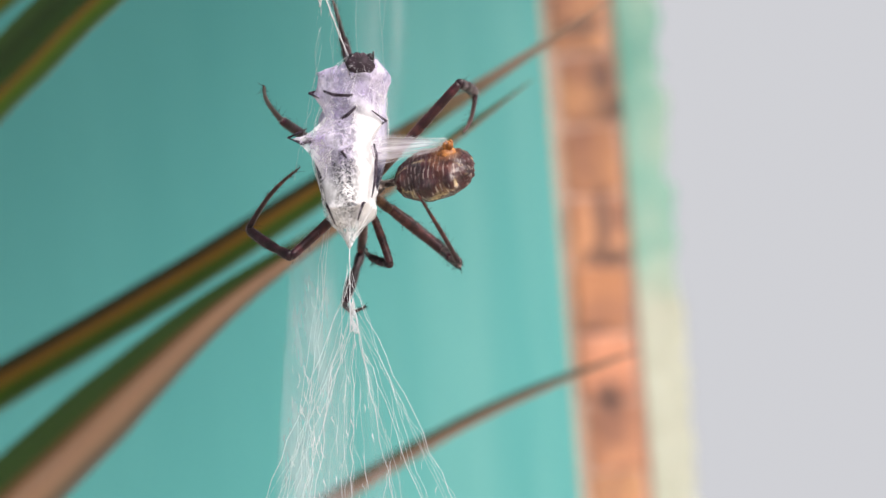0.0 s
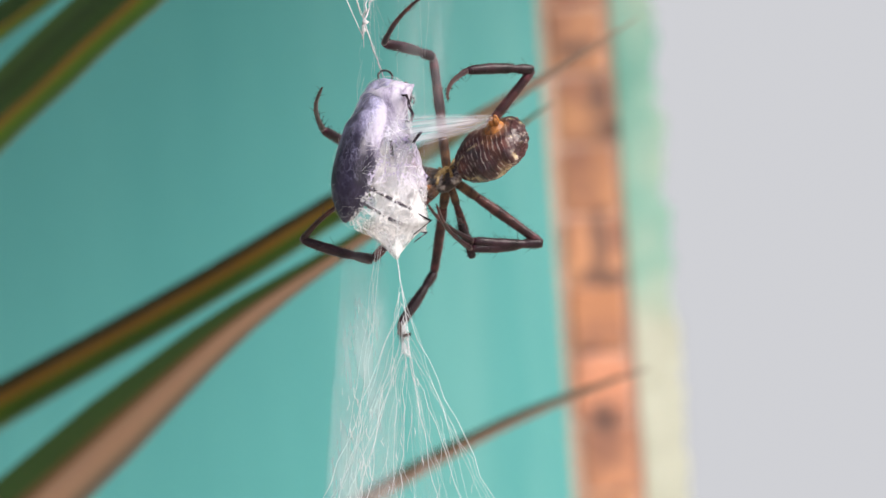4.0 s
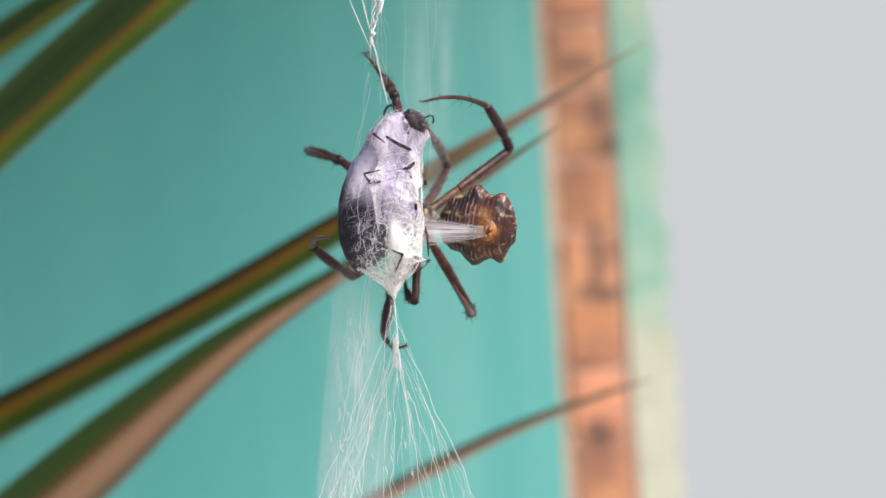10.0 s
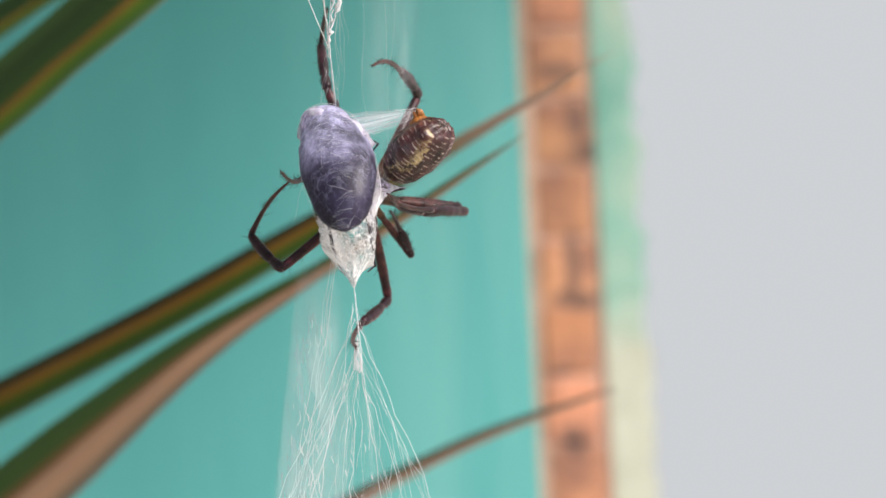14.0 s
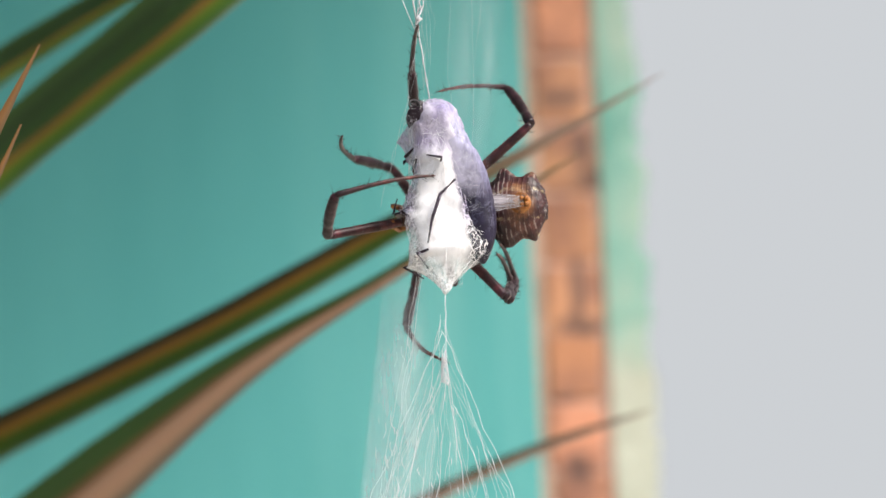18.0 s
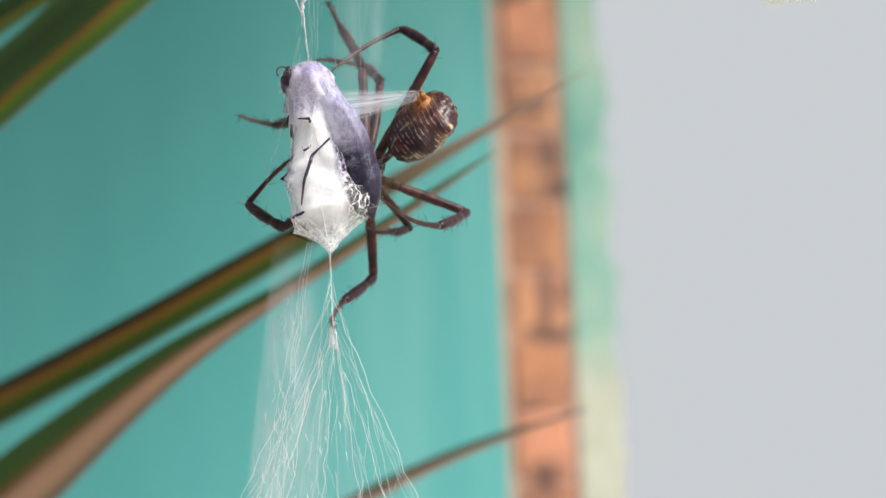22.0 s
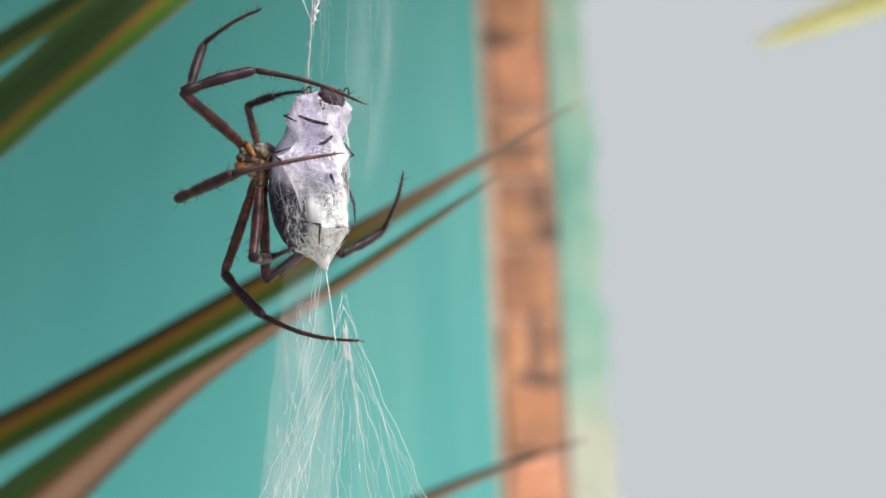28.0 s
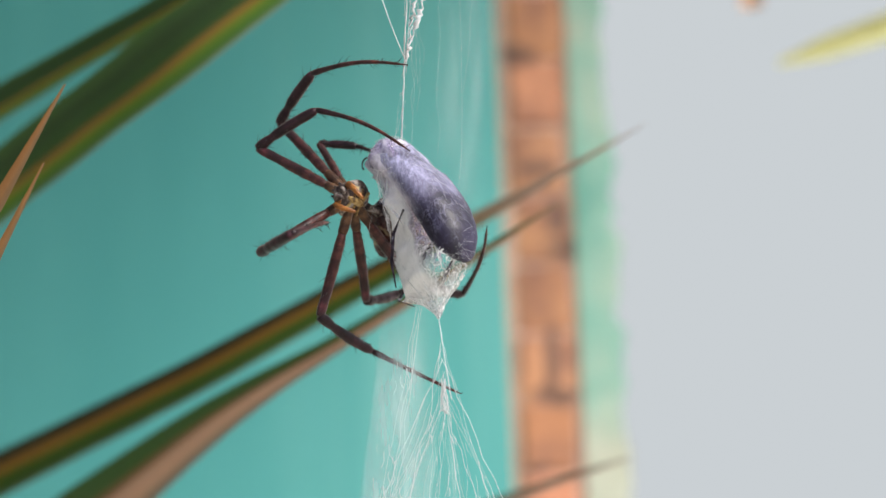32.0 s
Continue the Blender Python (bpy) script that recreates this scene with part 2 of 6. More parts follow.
def prey_silk():
    """Silk stretched over the belly: thin and lilac over the body, thick and white towards the tail and the feet."""
    m, nt, b = material("stretched_silk", 0.3, 0.5)
    b.inputs["Sheen Weight"].default_value = 0.3
    fine = noise_of(nt, 1300, 6, 0.7, (1, 0.5, 0.3))
    patch = noise_of(nt, 300, 5, 0.65, (1, 1, 0.5))
    thin = ramp(nt, fine, [(0.36, (0.10, 0.10, 0.10)), (0.66, (0.60, 0.60, 0.60))])
    thick = ramp(nt, fine, [(0.30, (0.80, 0.80, 0.80)), (0.5, (1, 1, 1))])
    low = axis_of(nt, 2, -0.0035, -0.0080)
    middle = ramp(nt, patch, [(0.40, (0.05, 0.05, 0.05)), (0.62, (0.80, 0.80, 0.80))])
    high = mixed(nt, axis_of(nt, 2, 0.000, 0.007), middle, ramp(nt, patch, [(0.38, (0.16, 0.16, 0.16)), (0.60, (0.92, 0.92, 0.92))]))
    bag = mixed(nt, 1.0, axis_of(nt, 1, 0.0002, -0.0016), mixed(nt, 1.0, axis_of(nt, 2, 0.0085, 0.0045), slope_of(nt, (1, 0, 0.1), 0.0032, 0.0014), 'MULTIPLY'), 'MULTIPLY')
    low = mixed(nt, 1.0, low, bag, 'LIGHTEN')
    share = mixed(nt, low, high, (1, 1, 1))
    strands = ramp(nt, noise_of(nt, 900, 4, 0.6, (1, 1, 0.08)), [(0.42, (0.12, 0.12, 0.12)), (0.60, (0.95, 0.95, 0.95))])
    flank = mixed(nt, 1.0, slope_of(nt, (1, 0, 0.55), 0.0008, 0.0026), axis_of(nt, 2, 0.0075, 0.0030), 'MULTIPLY')   # over the body's sides
    narrow = mixed(nt, 1.0, slope_of(nt, (1, 0, 0.1), 0.0014, 0.0032), axis_of(nt, 2, 0.0075, 0.0030), 'MULTIPLY')
    flank = mixed(nt, axis_of(nt, 1, -0.0008, 0.0010), narrow, flank)                # one side is bagged thickly,
    bulge = mixed(nt, 1.0, slope_of(nt, (0.45, 0.9, 0), 0.0018, 0.0032), axis_of(nt, 2, 0.0034, 0.0010), 'MULTIPLY')
    flank = mixed(nt, 1.0, flank, bulge, 'LIGHTEN')                                  # the other barely covered
    veil = ramp(nt, fine, [(0.46, (0.02, 0.02, 0.02)), (0.72, (0.28, 0.28, 0.28))])
    body_cover = mixed(nt, flank, mixed(nt, share, thin, thick), veil)
    middle_strip = ramp(nt, axis_of(nt, 1, -0.0036, 0.0050), [(0.16, (0, 0, 0)), (0.38, (0.9, 0.9, 0.9)), (0.64, (0.9, 0.9, 0.9)), (0.88, (0, 0, 0))])
    middle_strip = mixed(nt, 1.0, middle_strip, axis_of(nt, 0, -0.0004, -0.0024), 'MULTIPLY')
    wisps = mixed(nt, 1.0, ramp(nt, noise_of(nt, 240, 5, 0.7, (1, 1, 0.7)), [(0.47, (0.03, 0.03, 0.03)), (0.56, (0.32, 0.32, 0.32)), (0.66, (0.95, 0.95, 0.95))]), hairs(nt, 700, (0.5, 0.5, 0.9), 0.03), 'LIGHTEN')
    body_cover = mixed(nt, middle_strip, body_cover, wisps)
    cover = mixed(nt, axis_of(nt, 2, -0.0118, -0.0152), body_cover, strands)
    cover = mixed(nt, 1.0, cover, hairs(nt, 520, (1, 1, 0.5), 0.035), 'LIGHTEN')
    cover = mixed(nt, 1.0, cover, hairs(nt, 380, (0.6, 0.6, 1), 0.02), 'LIGHTEN')
    lilac = ramp(nt, patch, [(0.36, (0.50, 0.41, 0.66)), (0.60, (0.84, 0.79, 0.91))])
    tone = mixed(nt, low, lilac, (0.97, 0.95, 0.96))
    nt.links.new(tone, b.inputs["Base Color"])
    glow_through = nt.nodes.new("ShaderNodeBsdfTranslucent")
    nt.links.new(tone, glow_through.inputs[0])
    body = nt.nodes.new("ShaderNodeMixShader")
    body.inputs[0].default_value = 0.22
    nt.links.new(b.outputs[0], body.inputs[1])
    nt.links.new(glow_through.outputs[0], body.inputs[2])
    gaps = nt.nodes.new("ShaderNodeMixShader")
    nt.links.new(cover, gaps.inputs[0])
    nt.links.new(nt.nodes.new("ShaderNodeBsdfTransparent").outputs[0], gaps.inputs[1])
    nt.links.new(body.outputs[0], gaps.inputs[2])
    nt.links.new(gaps.outputs[0], nt.nodes["Material Output"].inputs[0])
    bump(nt, b, fine, 0.35, 0.0002)
    return m


def soft_sheet(name, cover, colour, scale, stretch, edge=0.3):
    """A hazy sheet of silk whose edges thin out to nothing, by its u and v."""
    m = silk(name, cover, colour, scale, stretch, contrast=0.14)
    nt = m.node_tree
    b = nt.nodes["Principled BSDF"]
    uv = nt.nodes.new("ShaderNodeUVMap")
    sp = nt.nodes.new("ShaderNodeSeparateXYZ")
    nt.links.new(uv.outputs[0], sp.inputs[0])
    across = ramp(nt, sp.outputs[0], [(0.0, (0, 0, 0)), (edge, (0.8, 0.8, 0.8)), (0.5, (1, 1, 1)), (0.7, (0.7, 0.7, 0.7)), (1.0, (0, 0, 0))])
    along = ramp(nt, sp.outputs[1], [(0.0, (0, 0, 0)), (0.25, (1, 1, 1)), (0.9, (0.9, 0.9, 0.9)), (1.0, (0, 0, 0))])
    had = b.inputs["Alpha"].links[0].from_socket
    nt.links.new(mixed(nt, 1.0, had, mixed(nt, 1.0, across, along, 'MULTIPLY'), 'MULTIPLY'), b.inputs["Alpha"])
    return m


def hairs(nt, scale, stretch, width):
    """Thin wandering lines, as of loose fibres."""
    n = noise_of(nt, scale, 2.5, 0.55, stretch)
    return ramp(nt, n, [(0.5 - width, (0, 0, 0)), (0.5, (1, 1, 1)), (0.5 + width, (0, 0, 0))])


def wrapped_shell():
    """The prey's dark back under a skin of fine silk, paler towards the head, where its gloss is painted in."""
    m, nt, b = material("silk_filmed_shell", 0.5, 0.3)
    b.inputs["Coat Weight"].default_value = 0.14
    b.inputs["Coat Roughness"].default_value = 0.28
    fibres = noise_of(nt, 1500, 5, 0.72, (1, 0.5, 0.16))
    patch = noise_of(nt, 190, 5, 0.65, (1, 1, 0.6))
    skin = ramp(nt, patch, [(0.35, (0.008, 0.006, 0.016)), (0.65, (0.030, 0.022, 0.058))])
    lines = mixed(nt, 1.0, hairs(nt, 620, (1, 1, 0.22), 0.022), hairs(nt, 500, (0.35, 0.5, 0.8), 0.016), 'LIGHTEN')
    lines = mixed(nt, 1.0, lines, hairs(nt, 900, (1.0, 0.6, 0.35), 0.03), 'LIGHTEN')
    lines = mixed(nt, 1.0, lines, ramp(nt, noise_of(nt, 420, 3), [(0.38, (0.05, 0.05, 0.05)), (0.62, (1, 1, 1))]), 'MULTIPLY')
    # film rises with height and carries the painted highlight of the upper back
    film = ramp(nt, mixed(nt, 0.42, axis_of(nt, 2, -0.0095, 0.016), patch), [(0.33, (0.0, 0.0, 0.0)), (0.45, (0.05, 0.05, 0.05)), (0.56, (0.32, 0.32, 0.32)), (0.70, (0.74, 0.74, 0.74))])
    film = mixed(nt, 1.0, film, ramp(nt, fibres, [(0.36, (0.5, 0.5, 0.5)), (0.64, (1.25, 1.25, 1.25))]), 'MULTIPLY')
    film = mixed(nt, 1.0, film, ramp(nt, noise_of(nt, 330, 4, 0.7, (0.7, 0.7, 0.35)), [(0.38, (0.35, 0.35, 0.35)), (0.56, (1.1, 1.1, 1.1))]), 'MULTIPLY')
    share = mixed(nt, 1.0, film, mixed(nt, 1.0, lines, ramp(nt, axis_of(nt, 2, -0.009, 0.010), [(0.0, (0.10, 0.10, 0.10)), (1.0, (0.34, 0.34, 0.34))]), 'MULTIPLY'), 'ADD')
    side = mixed(nt, 1.0, slope_of(nt, (1, 0, 0.5), 0.0066, 0.0046), axis_of(nt, 2, -0.0015, 0.0020), 'MULTIPLY')   # silk over the upper flanks
    side = mixed(nt, 1.0, side, ramp(nt, noise_of(nt, 260, 5, 0.7, (1, 1, 0.6)), [(0.38, (0.15, 0.15, 0.15)), (0.56, (0.95, 0.95, 0.95))]), 'MULTIPLY')
    filmed = mixed(nt, share, skin, (0.56, 0.54, 0.80))
    nt.links.new(mixed(nt, side, filmed, (0.68, 0.64, 0.79)), b.inputs["Base Color"])
    bump(nt, b, mixed(nt, 0.5, fibres, lines), 0.4, 0.0002)
    return m


def leg_chitin(name, base, tip, length):
    m, nt, b = material(name, 0.4, 0.32)
    along = axis_of(nt, 2, 0.0, length)
    n = noise_of(nt, 700, 5)
    col = ramp(nt, along, [(0.0, base), (0.55, tuple((p + q) / 2 for p, q in zip(base, tip))), (1.0, tip)])
    band = ramp(nt, noise_of(nt, 260, 2, stretch=(0.1, 0.1, 1)), [(0.40, (0.32, 0.26, 0.30)), (0.53, (1, 1, 1)), (0.64, (2.6, 2.0, 1.9))])
    grain = ramp(nt, noise_of(nt, 1500, 4, 0.6, (1, 1, 0.06)), [(0.38, (0.55, 0.48, 0.52)), (0.6, (1, 1, 1)), (0.72, (2.0, 1.7, 1.6))])
    worn = mixed(nt, ramp(nt, n, [(0.36, (0, 0, 0)), (0.62, (1, 1, 1))]), col, mixed(nt, 0.7, col, (0.018, 0.008, 0.012)))
    nt.links.new(mixed(nt, 0.85, worn, mixed(nt, 1.0, band, grain, 'MULTIPLY'), 'MULTIPLY'), b.inputs["Base Color"])
    b.inputs["Sheen Weight"].default_value = 0.32      # short pale hairs
    b.inputs["Sheen Roughness"].default_value = 0.35
    b.inputs["Sheen Tint"].default_value = (0.95, 0.72, 0.68, 1)
    bump(nt, b, n, 0.5, 0.0002)
    return m


def abdomen_skin():
    """Near-black brown: rows of fine white dashes across the flanks, a ragged cream band along each rim and each side of the belly, a tan field before the spinnerets."""
    m, nt, b = material("patterned_abdomen", 0.38, 0.5)

    def math_of(kind, a, v):
        n = nt.nodes.new("ShaderNodeMath")
        n.operation = kind
        nt.links.new(a, n.inputs[0])
        if isinstance(v, (int, float)):
            n.inputs[1].default_value = v
        else:
            nt.links.new(v, n.inputs[1])
        return n.outputs[0]

    belly = axis_of(nt, 0, -0.0005, 0.0012)
    rough = noise_of(nt, 300, 4, 0.6)
    wander = math_of('MULTIPLY', math_of('SUBTRACT', noise_of(nt, 380, 3, 0.6), 0.5), 0.22)
    wavy = math_of('ADD', axis_of(nt, 1, -0.0062, 0.0062), wander)
    dark = ramp(nt, rough, [(0.36, (0.016, 0.007, 0.008)), (0.55, (0.060, 0.017, 0.018)), (0.72, (0.17, 0.062, 0.044))])
    inner = ramp(nt, wavy, [(0.275, (0, 0, 0)), (0.295, (1, 1, 1)), (0.32, (1, 1, 1)), (0.34, (0, 0, 0)), (0.66, (0, 0, 0)), (0.68, (1, 1, 1)), (0.705, (1, 1, 1)), (0.725, (0, 0, 0))])
    rim = ramp(nt, wavy, [(0.0, (0, 0, 0)), (0.085, (0.8, 0.8, 0.8)), (0.12, (1, 1, 1)), (0.155, (0, 0, 0)), (0.845, (0, 0, 0)), (0.88, (1, 1, 1)), (0.915, (0.8, 0.8, 0.8)), (1.0, (0, 0, 0))])
    broken = ramp(nt, noise_of(nt, 430, 4, 0.7), [(0.46, (0, 0, 0)), (0.56, (0.8, 0.8, 0.8))])
    along = axis_of(nt, 2, 0.0, 0.001)
    along.node.clamp = False
    row_wave = math_of('SINE', math_of('ADD', math_of('MULTIPLY', along, 7.4), math_of('MULTIPLY', wander, 16.0)), 0.0)
    rows_across = ramp(nt, row_wave, [(0.45, (0, 0, 0)), (0.75, (1, 1, 1))])
    cut = ramp(nt, noise_of(nt, 900, 3, 0.6, (0.7, 0.7, 0.6)), [(0.50, (0, 0, 0)), (0.57, (1, 1, 1))])
    dashes = mixed(nt, 1.0, rows_across, cut, 'MULTIPLY')
    flank = mixed(nt, mixed(nt, 1.0, dashes, (0.6, 0.6, 0.6), 'MULTIPLY'), dark, (0.66, 0.55, 0.48))
    banded = mixed(nt, mixed(nt, 1.0, rim, broken, 'MULTIPLY'), flank, (0.74, 0.58, 0.30))
    under = mixed(nt, mixed(nt, 0.6, (0, 0, 0), mixed(nt, 1.0, inner, broken, 'MULTIPLY')), mixed(nt, 0.5, flank, dark), (0.66, 0.52, 0.29))
    skin = mixed(nt, belly, banded, under)
    field = mixed(nt, 1.0, axis_of(nt, 2, 0.0006, 0.0026), axis_of(nt, 0, 0.0026, 0.0036), 'MULTIPLY')
    tan = ramp(nt, noise_of(nt, 500, 4), [(0.35, (0.06, 0.022, 0.012)), (0.55, (0.26, 0.10, 0.035)), (0.75, (0.42, 0.22, 0.09))])
    nt.links.new(mixed(nt, mixed(nt, 1.0, field, (0.75, 0.75, 0.75), 'MULTIPLY'), skin, tan), b.inputs["Base Color"])
    bump(nt, b, mixed(nt, 0.5, noise_of(nt, 620, 4, 0.6), rows_across), 0.6, 0.0004)
    return m


M_WALL, M_FADED, M_BRICK = painted_wall(), faded_paint(), bare_brick()
M_MORTAR = mortar_bed()
M_GROUND = speckled("pale_bounce_ground", [(0.3, (0.44, 0.40, 0.33)), (0.7, (0.55, 0.50, 0.42))], 3, 0.95, 0.1)
# the unseen light blockers' grey, kept dark to dim the wall's left side
M_PLASTER = speckled("grey_plaster", [(0.3, (0.20, 0.21, 0.20)), (0.7, (0.27, 0.28, 0.27))], 5, 0.9, 0.2)
# first stops: the green upper edge with its shadow painted in
M_LEAF_A = leaf_blade("striped_palm_blade", [(0.0, (0.02, 0.03, 0.012)), (0.2, (0.04, 0.04, 0.012)), (0.32, (0.30, 0.14, 0.022)), (0.46, (0.42, 0.23, 0.03)), (0.56, (0.12, 0.20, 0.012)), (0.8, (0.06, 0.15, 0.015)), (0.9, (0.10, 0.18, 0.05)), (1.0, (0.30, 0.36, 0.24))], dry=(-0.01, 0.035))
# last stops: grey lower edge, the blade's shadow side put into the colour
M_LEAF_B = leaf_blade("browned_palm_blade", [(0.0, (0.04, 0.12, 0.025)), (0.3, (0.05, 0.13, 0.025)), (0.42, (0.24, 0.13, 0.05)), (0.52, (0.68, 0.43, 0.29)), (0.72, (0.80, 0.52, 0.34)), (0.82, (0.58, 0.37, 0.24)), (0.9, (0.32, 0.27, 0.19)), (1.0, (0.40, 0.42, 0.38))])
M_LEAF_C = leaf_blade("green_palm_blade", [(0.0, (0.07, 0.16, 0.04)), (0.25, (0.035, 0.085, 0.025)), (0.5, (0.05, 0.13, 0.03)), (0.62, (0.44, 0.22, 0.04)), (0.72, (0.24, 0.33, 0.03)), (0.86, (0.10, 0.26, 0.03)), (0.93, (0.12, 0.24, 0.06)), (1.0, (0.36, 0.42, 0.32))])
M_LEAF_D = leaf_blade("dry_palm_blade", [(0.0, (0.07, 0.07, 0.045)), (0.45, (0.12, 0.10, 0.06)), (0.6, (0.34, 0.21, 0.15)), (1.0, (0.42, 0.28, 0.21))])
M_LEAF_S = leaf_blade("orange_dry_tip", [(0.0, (0.50, 0.24, 0.08)), (0.5, (0.62, 0.34, 0.15)), (1.0, (0.45, 0.30, 0.17))])
M_FAR_ORANGE = leaf_blade("pale_orange_blur", [(0.0, (0.85, 0.55, 0.38)), (1.0, (0.88, 0.64, 0.48))])
M_LEAF_Y = leaf_blade("sunlit_yellow_blade", [(0.0, (0.75, 0.72, 0.30)), (0.5, (0.80, 0.76, 0.34)), (1.0, (0.72, 0.72, 0.36))])
M_SILK = silk("white_silk", 0.92, contrast=0.22)
M_WRAP = prey_silk()
M_VEIL = soft_sheet("thin_silk_veil", 0.12, (0.86, 0.87, 0.9), 420, (2.2, 2.2, 0.12))
M_SHEET = soft_sheet("milky_silk_sheet", 0.31, (0.82, 0.87, 0.90), 130, (1.6, 1.0, 0.25), edge=0.07)
M_HAZE = soft_sheet("faint_silk_haze", 0.08, (0.86, 0.87, 0.9), 300, (0.9, 0.9, 0.12))
M_THREAD, _nt, _b = material("silk_thread", 0.4, 0.5)
_b.inputs["Base Color"].default_value = (0.84, 0.86, 0.88, 1)
_b.inputs["Alpha"].default_value = 0.8
M_NET, _nt, _b = material("bright_silk_strand", 0.4, 0.5)
_b.inputs["Base Color"].default_value = (0.93, 0.92, 0.95, 1)
M_HEAD = speckled("dark_head", [(0.35, (0.014, 0.008, 0.012)), (0.6, (0.05, 0.03, 0.042)), (0.75, (0.14, 0.09, 0.11))], 700, 0.55, 0.25, relief=0.6, depth=0.0003)
M_BOUND = speckled("silk_dusted_leg", [(0.40, (0.022, 0.014, 0.022)), (0.58, (0.060, 0.042, 0.062)), (0.68, (0.42, 0.38, 0.48))], 900, 0.6, 0.2, relief=0.4, depth=0.0002)
M_DRAWN = silk("drawn_silk", 0.5, (0.93, 0.92, 0.95), 700, (1, 1, 0.4), contrast=0.16)
M_SHELL = wrapped_shell()
M_FEMUR = leg_chitin("brown_femur", (0.18, 0.063, 0.050), (0.042, 0.015, 0.024), 15 * MM)
M_COXA = leg_chitin("dark_hip", (0.20, 0.12, 0.055), (0.27, 0.13, 0.06), 8 * MM)
M_TIBIA = leg_chitin("dark_tibia", (0.034, 0.012, 0.019), (0.040, 0.015, 0.025), 13 * MM)
M_FOOT = leg_chitin("thin_foot", (0.036, 0.013, 0.021), (0.15, 0.050, 0.034), 19 * MM)
M_HAIR, _nt, _b = material("black_bristle", 0.5, 0.4)
_b.inputs["Base Color"].default_value = (0.02, 0.014, 0.014, 1)
M_ABDOMEN = abdomen_skin()
M_CARAPACE = speckled("haired_carapace", [(0.42, (0.02, 0.013, 0.013)), (0.51, (0.08, 0.052, 0.048)), (0.60, (0.40, 0.34, 0.30))], 560, 0.5, 0.4, relief=0.5, depth=0.0002)
M_CREAM = speckled("cream_sternum", [(0.40, (0.04, 0.02, 0.015)), (0.5, (0.36, 0.22, 0.07)), (0.65, (0.60, 0.46, 0.22))], 650, 0.5, 0.4, relief=0.4, depth=0.0002)
M_ORANGE = speckled("orange_spinneret", [(0.32, (0.05, 0.02, 0.01)), (0.5, (0.34, 0.12, 0.025)), (0.75, (0.62, 0.28, 0.06))], 600, 0.4, 0.5, relief=0.5, depth=0.0003)
M_BLACK = speckled("black_chitin", [(0.3, (0.012, 0.008, 0.012)), (0.7, (0.03, 0.022, 0.03))], 900, 0.35, 0.5, relief=0.3, depth=0.0001)


# ---- mesh helpers ----
def mesh_of(name, verts, faces, mats, smooth=True, index=None):
    me = bpy.data.meshes.new(name)
    me.from_pydata([tuple(v) for v in verts], [], faces)
    for m in mats:
        me.materials.append(m)
    if index is not None:
        me.polygons.foreach_set("material_index", index)
    if smooth:
        me.polygons.foreach_set("use_smooth", [True] * len(me.polygons))
    me.update()
    return me


def part(name, me, parent, label=""):
    ob = new(name, me)
    ob.parent = parent
    if label:
        ob["label"] = label
    return ob


def rings_to(verts, faces, rings, cap=True):
    """Adds a skin over closed rings of equal count."""
    base, n = len(verts), len(rings[0])
    for r in rings:
        verts.extend(r)
    for i in range(len(rings) - 1):
        for j in range(n):
            a, b = base + i * n + j, base + i * n + (j + 1) % n
            faces.append((a, b, b + n, a + n))
    if cap:
        faces.append(tuple(base + j for j in reversed(range(n))))
        faces.append(tuple(base + (len(rings) - 1) * n + j for j in range(n)))


def tube_to(verts, faces, points, radii, n=6):
    pts = [Vector(p) for p in points]
    rings, ref = [], Vector((0.31, 0.17, 0.93))
    for i, p in enumerate(pts):
        d = (pts[min(i + 1, len(pts) - 1)] - pts[max(i - 1, 0)]).normalized()
        if abs(d.dot(ref)) > 0.95:
            ref = Vector((0.9, -0.2, 0.1))
        u = (ref - d * ref.dot(d)).normalized()
        w = d.cross(u)
        r = radii[i] if hasattr(radii, "__len__") else radii
        rings.append([p + (u * math.cos(a) + w * math.sin(a)) * r for a in (2 * math.pi * k / n for k in range(n))])
    rings_to(verts, faces, rings)


def tubes(name, lines, mats, n=5):
    verts, faces = [], []
    for pts, radii in lines:
        tube_to(verts, faces, pts, radii, n)
    return mesh_of(name, verts, faces, mats)


def box(name, lo, hi, mat, chamfer=0.0):
    bm = bmesh.new()
    bmesh.ops.create_cube(bm, size=1)
    for v in bm.verts:
        v.co = Vector([(l + h) / 2 + c * (h - l) for l, h, c in zip(lo, hi, v.co)])
    if chamfer:
        bmesh.ops.bevel(bm, geom=bm.edges[:], offset=chamfer, segments=2, affect='EDGES', profile=0.5)
    me = bpy.data.meshes.new(name)
    bm.to_mesh(me)
    bm.free()
    me.materials.append(mat)
    return me


def sheet(name, centre, half, mat, rows=12, cols=8):
    """A thin sheet: centre(t) and half(t) give its middle and half-width vectors, in millimetres, for t from 0 to 1."""
    verts, faces, uvs = [], [], []
    for i in range(rows + 1):
        t = i / rows
        c, h = Vector(centre(t)), Vector(half(t))
        for j in range(cols + 1):
            u = j / cols
            verts.append((c + h * (2 * u - 1) + Vector((0, 0.25 * math.sin(u * 9 + t * 4), 0))) * MM)
            uvs.append((u, t))
    for i in range(rows):
        for j in range(cols):
            a = i * (cols + 1) + j
            faces.append((a, a + 1, a + cols + 2, a + cols + 1))
    me = mesh_of(name, verts, faces, [mat])
    layer = me.uv_layers.new(name="UVMap")
    for loop in me.loops:
        layer.data[loop.index].uv = uvs[loop.vertex_index]
    return me


